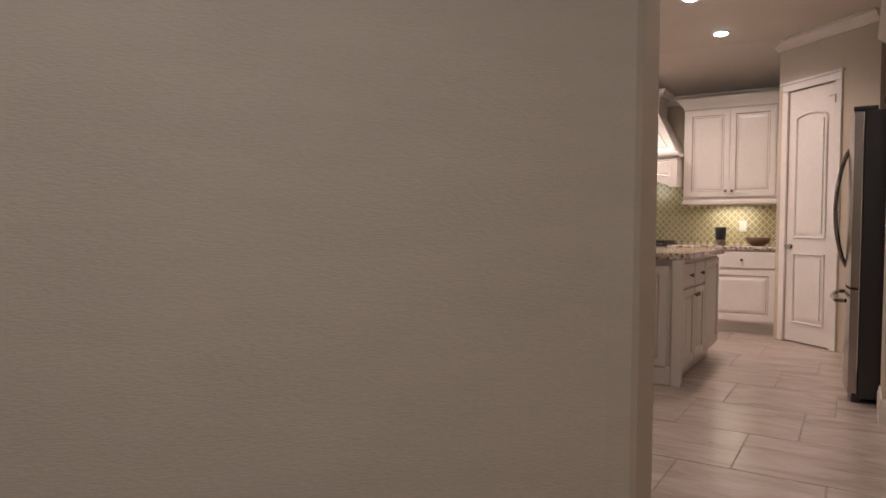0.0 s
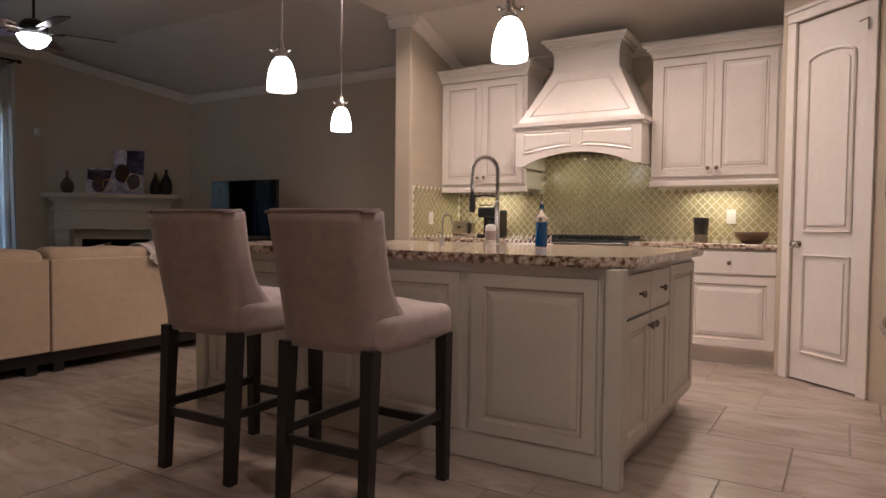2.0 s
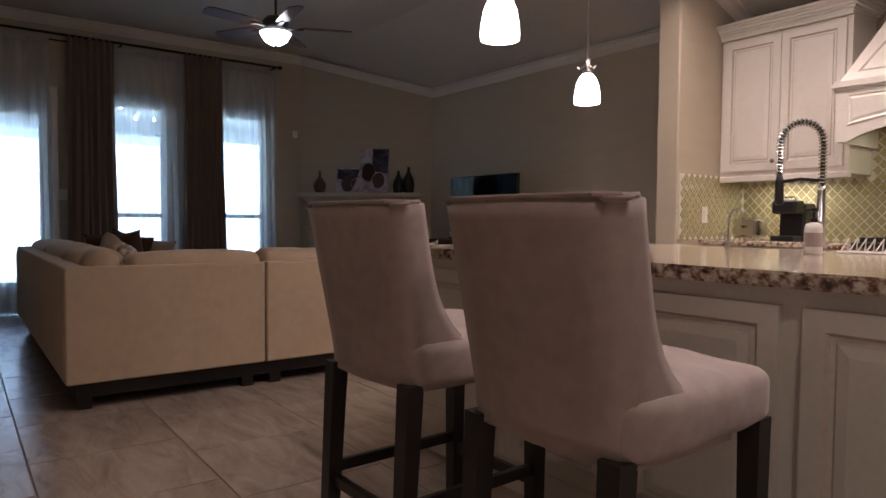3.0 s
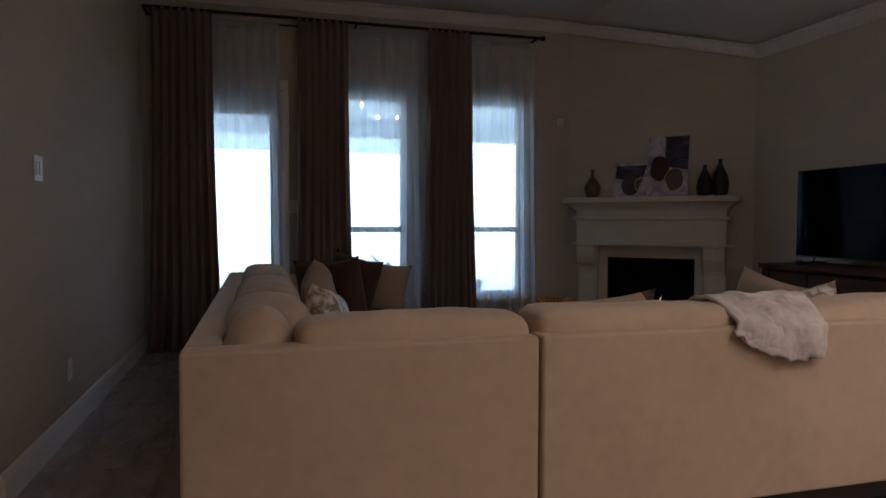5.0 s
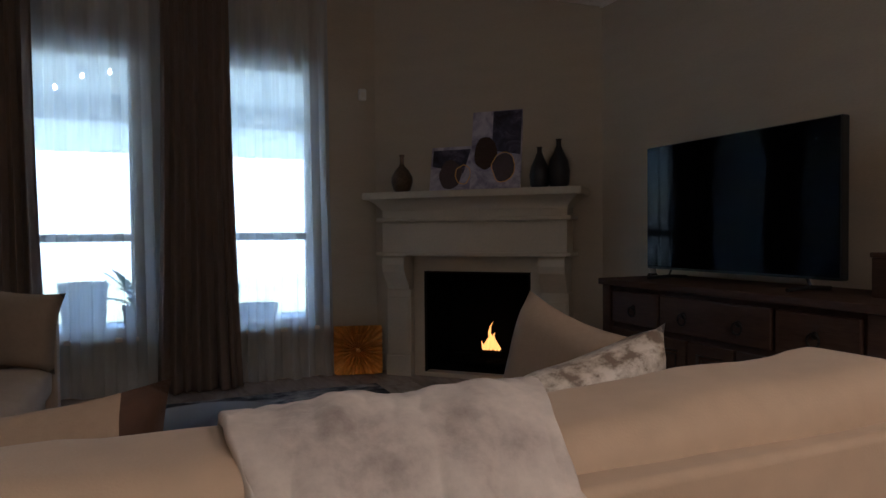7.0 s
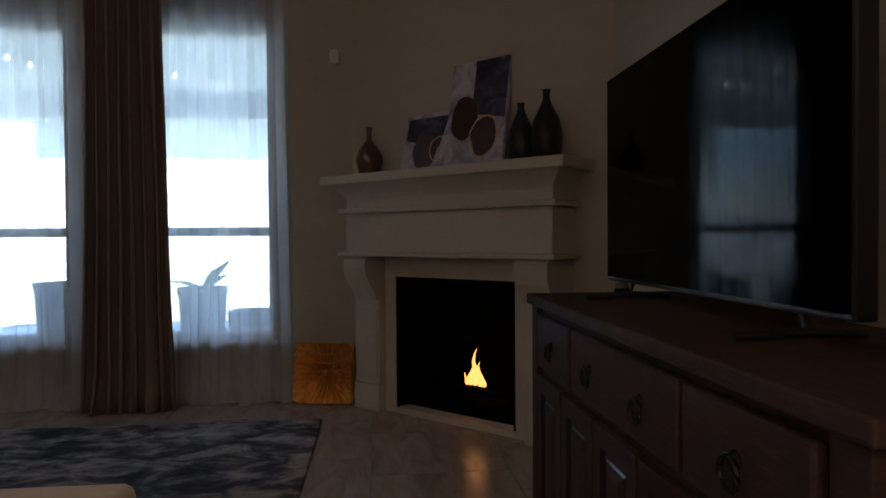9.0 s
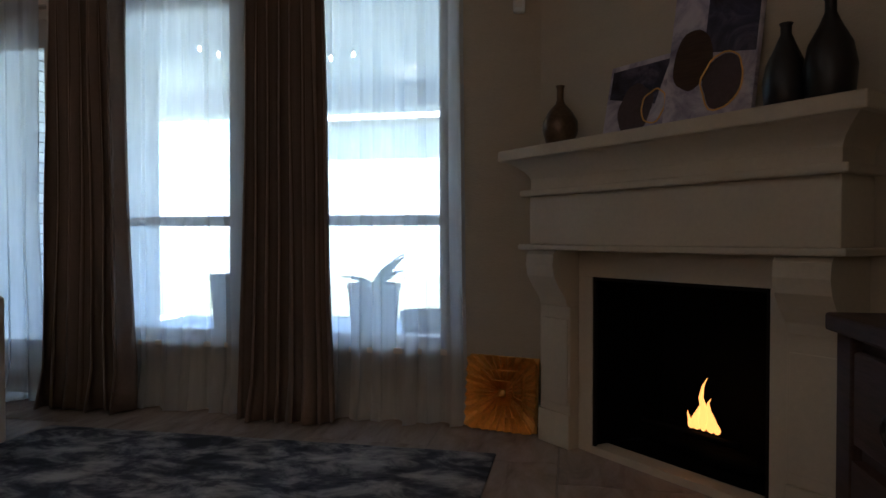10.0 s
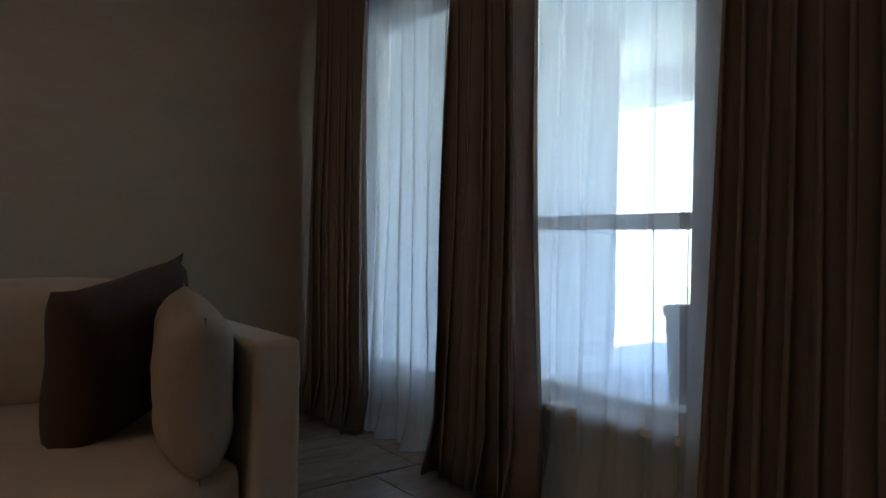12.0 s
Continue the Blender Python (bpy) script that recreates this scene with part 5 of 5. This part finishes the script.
vase("bottle_vase", "bronze-flecked bottle vase on the mantel", on_mantel(-0.56, -0.06, 1.391), [(0.045, 0), (0.066, 0.025), (0.082, 0.08), (0.08, 0.12), (0.052, 0.17), (0.023, 0.20), (0.016, 0.22), (0.016, 0.27), (0.022, 0.285)], M_BRONZE)
vase("bottle_vase", "matte black bottle vase on the mantel", on_mantel(0.50, -0.07, 1.391), [(0.05, 0), (0.065, 0.02), (0.072, 0.09), (0.06, 0.15), (0.033, 0.21), (0.017, 0.25), (0.017, 0.275), (0.022, 0.285)], M_DARKVASE)
vase("bottle_vase", "tall matte black bottle vase on the mantel", on_mantel(0.63, -0.05, 1.391), [(0.055, 0), (0.07, 0.03), (0.077, 0.12), (0.064, 0.19), (0.033, 0.25), (0.017, 0.29), (0.017, 0.325), (0.023, 0.335)], M_DARKVASE)


def blob(cx, cz, rx, rz, seed, n=28, y=0.0):
    pts = []
    for k in range(n):
        a = 2 * math.pi * k / n
        w = 1 + 0.16 * noise.noise(Vector((math.cos(a) * 1.5, math.sin(a) * 1.5, seed)))
        pts.append((cx + rx * w * math.cos(a), cz + rz * w * math.sin(a)))
    return pts


def canvas(w, h, m, label, shapes, lines):
    t = thing("canvas_art", label, "painting", m, "abstract canvases")
    part("canvas", box(-w / 2, w / 2, 0, 0.025, 0, h, 0.003), M_CANVAS, t)
    for i, (pts, material) in enumerate(shapes):
        y = -0.0015 - 0.0012 * i
        part("paint", prism(pts, "y", y, y + 0.001), material, t)
    for pts in lines:
        part("gold_line", tube([(x, -0.008, z) for x, z in pts + pts[:1]], 0.0035, 5), M_GOLD, t, "gold leaf line")


canvas(0.33, 0.35, on_mantel(-0.20, 0.0, 1.391) @ pose(0, 0, 0, -12), "abstract canvas with indigo circle leaning on the wall",
       [([(-0.15, 0.20), (0.10, 0.14), (0.15, 0.325), (-0.15, 0.325)], M_INK), (blob(0.0, 0.13, 0.09, 0.11, 2), M_PLUM)], [blob(0.10, 0.13, 0.06, 0.07, 3)])
canvas(0.38, 0.60, on_mantel(0.15, -0.01, 1.391) @ pose(0, 0, 0, -10), "tall abstract canvas with dark circle and gold line",
       [([(-0.03, 0.30), (0.185, 0.26), (0.185, 0.595), (-0.03, 0.595)], M_INK), (blob(-0.08, 0.28, 0.09, 0.12, 5), M_WOOD), (blob(0.065, 0.17, 0.085, 0.10, 6), M_PLUM)], [blob(0.065, 0.17, 0.09, 0.105, 6)])

# gilded square sunburst panel leaning on the wall
ga = thing("gilded_panel", "square gold sunburst relief panel leaning on the wall", "wall art", pose(-8.595, 7.00, 0.002, -7, 0, 76))
GS = 0.185
part("board", box(-GS, GS, 0, 0.02, 0, 2 * GS, 0.003), M_GOLD, ga)
def ring(r0, r1, y0, y1, n):
    """Radiating ridges between two squares."""
    b = bmesh.new()
    def sq(r, a):
        c, s = math.cos(a), math.sin(a)
        k = r / max(abs(c), abs(s))
        return c * k, s * k + GS
    for i in range(n):
        a0, a1 = 2 * math.pi * i / n, 2 * math.pi * (i + 1) / n
        am = (a0 + a1) / 2
        p = [b.verts.new((sq(r, a)[0], y, sq(r, a)[1])) for r, a, y in ((r0, a0, y0), (r1, a0, y1), (r1, am, y1 - 0.028), (r0, am, y0 - 0.014), (r1, a1, y1), (r0, a1, y0))]
        b.faces.new((p[0], p[1], p[2], p[3]))
        b.faces.new((p[3], p[2], p[4], p[5]))
    bmesh.ops.remove_doubles(b, verts=b.verts[:], dist=1e-5)
    bmesh.ops.recalc_face_normals(b, faces=b.faces[:])
    return b
part("outer_relief", ring(0.118, GS, -0.004, -0.030, 30), M_GOLD, ga)
part("middle_relief", ring(0.064, 0.114, -0.002, -0.030, 24), M_GOLD, ga)
part("inner_relief", ring(0.02, 0.060, -0.002, -0.020, 24), M_GOLD, ga)
part("boss", lathe([(0, 0.012), (0.016, 0.008), (0.022, 0)], 16), M_GOLD, ga, "", pose(0, -0.002, GS, 90), True)

sn = thing("wall_sensor", "small white security sensor high on the wall", "sensor", pose(XW + 0.002, 7.08, 2.17, 0, 0, 90))
part("housing", box(-0.03, 0.03, -0.045, 0, -0.045, 0.045, 0.012, 3), M_WHITE, sn)
part("lens", box(-0.018, 0.018, -0.048, -0.043, -0.02, 0.02, 0.004), M_CANDLE, sn)

# media dresser and television
DX0, DX1, DY, DZ = -6.70, -5.10, 7.86, 0.83
ds = thing("dresser", "weathered dark wood media dresser with iron ring pulls", "dresser", pose((DX0 + DX1) / 2, DY, 0))
hw = (DX1 - DX0) / 2
part("body", box(-hw + 0.03, hw - 0.03, 0.02, 0.50, 0.08, DZ - 0.035), M_WOOD, ds)
part("top", box(-hw, hw, -0.015, 0.52, DZ - 0.035, DZ, 0.006), M_WOOD, ds, "worn plank top")
for x in (-hw + 0.055, hw - 0.055):
    for y in (0.03, 0.46):
        part("post", box(x - 0.035, x + 0.035, y - 0.03, y + 0.03, 0, DZ - 0.036, 0.005), M_WOOD, ds)


def ring_pull(parent, x, z):
    part("ring_pull", tube([(x + 0.026 * math.sin(2 * math.pi * k / 14), -0.016, z - 0.02 + 0.026 * math.cos(2 * math.pi * k / 14)) for k in range(15)], 0.005, 6), M_IRON, parent, "black iron ring")
    part("pull_plate", lathe([(0.016, 0), (0.016, 0.006), (0.007, 0.016), (0, 0.017)], 12), M_IRON, parent, "", pose(x, 0, z, 90, 0, 0))


xs = [-hw + 0.10, -hw + 0.47, hw - 0.47, hw - 0.10]
for a, c, pulls in ((xs[0], xs[1], 1), (xs[1], xs[2], 2), (xs[2], xs[3], 1)):
    w = c - a - 0.02
    dw = part("drawer", box(-w / 2, w / 2, -0.004, 0.02, 0.60, 0.77, 0.006), M_WOOD, ds, "", pose((a + c) / 2, 0, 0))
    for x in ([0] if pulls == 1 else [-w / 4, w / 4]):
        ring_pull(dw, x, 0.69)
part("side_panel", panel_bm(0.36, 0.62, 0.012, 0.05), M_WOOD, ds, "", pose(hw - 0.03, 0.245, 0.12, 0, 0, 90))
n = 5
for k in range(n):
    w = (xs[3] - xs[0]) / n - 0.015
    x = xs[0] + (xs[3] - xs[0]) * (k + 0.5) / n
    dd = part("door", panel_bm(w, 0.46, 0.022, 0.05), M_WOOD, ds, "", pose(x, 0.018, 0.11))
    ring_pull(dd, w / 2 - 0.03 if k % 2 == 0 else -w / 2 + 0.03, 0.30)
tv = thing("television", "large black flat-screen television on the dresser, switched off", "television", pose(-6.025, 8.10, 0))
part("case", box(-0.57, 0.57, 0.0, 0.045, 0.88, 1.545, 0.006), M_BLACK, tv)
part("screen", box(-0.562, 0.562, -0.004, 0.0, 0.893, 1.539), M_TVPANEL, tv, "glossy dark screen")
for s in (-1, 1):
    part("foot", tube([(s * 0.40, 0.02, 0.89), (s * 0.42, 0.02, 0.845), (s * 0.42, -0.12, 0.838)], 0.009, 8), M_BLACK, tv)
    part("foot", tube([(s * 0.42, 0.02, 0.845), (s * 0.42, 0.14, 0.838)], 0.009, 8), M_BLACK, tv)
cd = thing("pillar_candle", "white candle on a glass base beside the television", "candle", pose(-6.62, 8.16, DZ))
part("base", lathe([(0.03, 0), (0.03, 0.008), (0.022, 0.02)], 18), M_CLEAR, cd)
part("wax", lathe([(0.019, 0.02), (0.019, 0.30), (0.016, 0.305)], 18), M_CANDLE, cd, "", None, True)
cb = thing("storage_box", "wooden box at the end of the dresser top", "box", pose(-5.22, 8.15, DZ))
part("box", box(-0.09, 0.09, -0.09, 0.09, 0, 0.15, 0.005), M_WOOD, cb)
part("lid", box(-0.095, 0.095, -0.095, 0.095, 0.15, 0.17, 0.005), M_WOOD, cb)

# ceiling fan
fn = thing("ceiling_fan", "five-blade ceiling fan with a lit frosted bowl, at rest", "ceiling fan", pose(-5.98, 5.70, 0))
part("bowl", lathe([(0, 2.56), (0.05, 2.565), (0.10, 2.60), (0.125, 2.645), (0.135, 2.665)], 28), M_FANGLASS, fn, "glowing frosted glass bowl", None, True)
part("finial", lathe([(0, 2.53), (0.012, 2.54), (0.014, 2.56), (0, 2.565)], 12), M_CHROME, fn)
part("motor", lathe([(0.07, 2.668), (0.11, 2.69), (0.115, 2.76), (0.08, 2.80), (0.03, 2.815)], 24), M_IRON, fn, "dark bronze motor housing", None, True)
part("downrod", tube([(0, 0, 2.81), (0, 0, ZL - 0.03)], 0.012), M_IRON, fn)
part("canopy", lathe([(0.03, ZL - 0.06), (0.065, ZL - 0.03), (0.065, ZL - 0.001)], 20), M_IRON, fn)
part("pull_chain", tube([(0.05, 0, 2.62), (0.05, 0, 2.44)], 0.002, 5), M_GOLD, fn)
for k in range(5):
    r = pose(0, 0, 0, 0, 0, 72 * k + 64)
    bl = prism([(0.20, -0.055), (0.30, -0.068), (0.60, -0.072), (0.65, -0.055), (0.665, 0), (0.65, 0.055), (0.60, 0.072), (0.30, 0.068), (0.20, 0.055)], "z", -0.004, 0.004)
    part("blade", bl, M_MAHOG, fn, "dark mahogany blade", r @ pose(0, 0, 2.715, 11, 0, 0))
    part("blade_iron", box(0.09, 0.24, -0.018, 0.018, 2.70, 2.708, 0.003), M_IRON, fn, "", r)
for k in range(3):
    a = radians(120 * k)
    lamp("fan_bulb", "POINT", 0.07, (1.0, 0.62, 0.36), pose(-5.98 + 0.16 * math.cos(a), 5.70 + 0.16 * math.sin(a), 2.64), radius=0.03)

# ---- pieces last: bricks, backsplash tiles, floor tiles ----
brick_me = None
for row in range(34):
    for k in range(9):
        x0 = -11.24 + k * 0.26 + (0.13 if row % 2 else 0)
        if x0 + 0.25 > XW - 0.2 or row * 9 + k >= 300:
            continue
        if brick_me is None:
            o = part("brick", box(0, 0.25, 0, 0.012, 0, 0.069, 0.002, 1), M_BRICK, bw)
            brick_me = o.data
        else:
            o = new("brick", brick_me)
            o.parent = bw
        o.location = (x0, 3.249, -0.02 + row * 0.0795)

# lantern tiles: rounded ogee shapes in a staggered grid
TWD, THT = 0.072, 0.078
shape = [(0, 1), (0.16, 0.80), (0.36, 0.66), (0.44, 0.44), (0.62, 0.30), (0.84, 0.14)]
q1 = [(x * TWD / 2 * 0.86, z * THT / 2 * 0.86) for x, z in shape] + [(TWD / 2 * 0.86, 0)]
outline = q1 + [(x, -z) for x, z in q1[-2::-1]] + [(-x, -z) for x, z in q1[1:]] + [(-x, z) for x, z in q1[-2:0:-1]]
tile_me, count, rest = None, 0, bmesh.new()
spots = []
for j in range(27):
    for i in range(44):
        x = -3.225 + i * TWD + (TWD / 2 if j % 2 else 0)
        z = 0.945 + j * THT / 2
        ok = x < -0.25 and (z < 1.37 or (-2.30 < x < -1.24 and z < 1.90))
        if ok:
            spots.append((x, z))
spots.sort(key=lambda p: abs(p[0] + 1.3))
for x, z in spots:
    if count < 300:
        if tile_me is None:
            o = part("tile", prism(outline, "y", -0.005, 0.0), M_SPLASH, splash)
            tile_me = o.data
        else:
            o = new("tile", tile_me)
            o.parent = splash
        o.location = (x, YK - 0.0125, z)
        count += 1
    else:
        b = prism(outline, "y", YK - 0.0175, YK - 0.0125)
        b.transform(Matrix.Translation((x, 0, z)))
        rest = merge(rest, b)
for j in range(12):
    for i in range(12):
        y = 7.68 + i * TWD + (TWD / 2 if j % 2 else 0)
        z = 0.945 + j * THT / 2
        if y < YK - 0.05:
            b = prism([(u, v) for u, v in outline], "x", -3.2405, -3.236)
            b.transform(Matrix.Translation((0, y, z)))
            rest = merge(rest, b)
o = part("tile", rest, M_SPLASH, splash)
o["kind"] = "stuff"

# floor tiles, staggered
TL, TWI, GAP = 0.61, 0.61, 0.006
tile_data = {}
rows_y = int((8.6 + 1.8) / TWI) + 1
for j in range(rows_y):
    y0 = 8.52 - (j + 1) * TWI
    i = 0
    x = -8.70 - (0.2 + 0.23 * (j % 3))
    while x < 2.6:
        a, c = max(x, -8.695), min(x + TL - GAP, 2.6)
        y1 = y0 + TWI - GAP
        if y0 < 2.55:
            a = max(a, -3.0)
        if c - a > 0.03 and not (y0 > 5.3 and a > 1.3) and y1 > -1.6:
            key = round(c - a, 3)
            if key not in tile_data:
                o = part("tile", box(0, key, 0, TWI - GAP, -0.004, 0.0, 0.0015, 1), M_TILE, floor)
                tile_data[key] = o.data
            else:
                o = new("tile", tile_data[key])
                o.parent = floor
            o.location = (a, y0, 0)
        x += TL
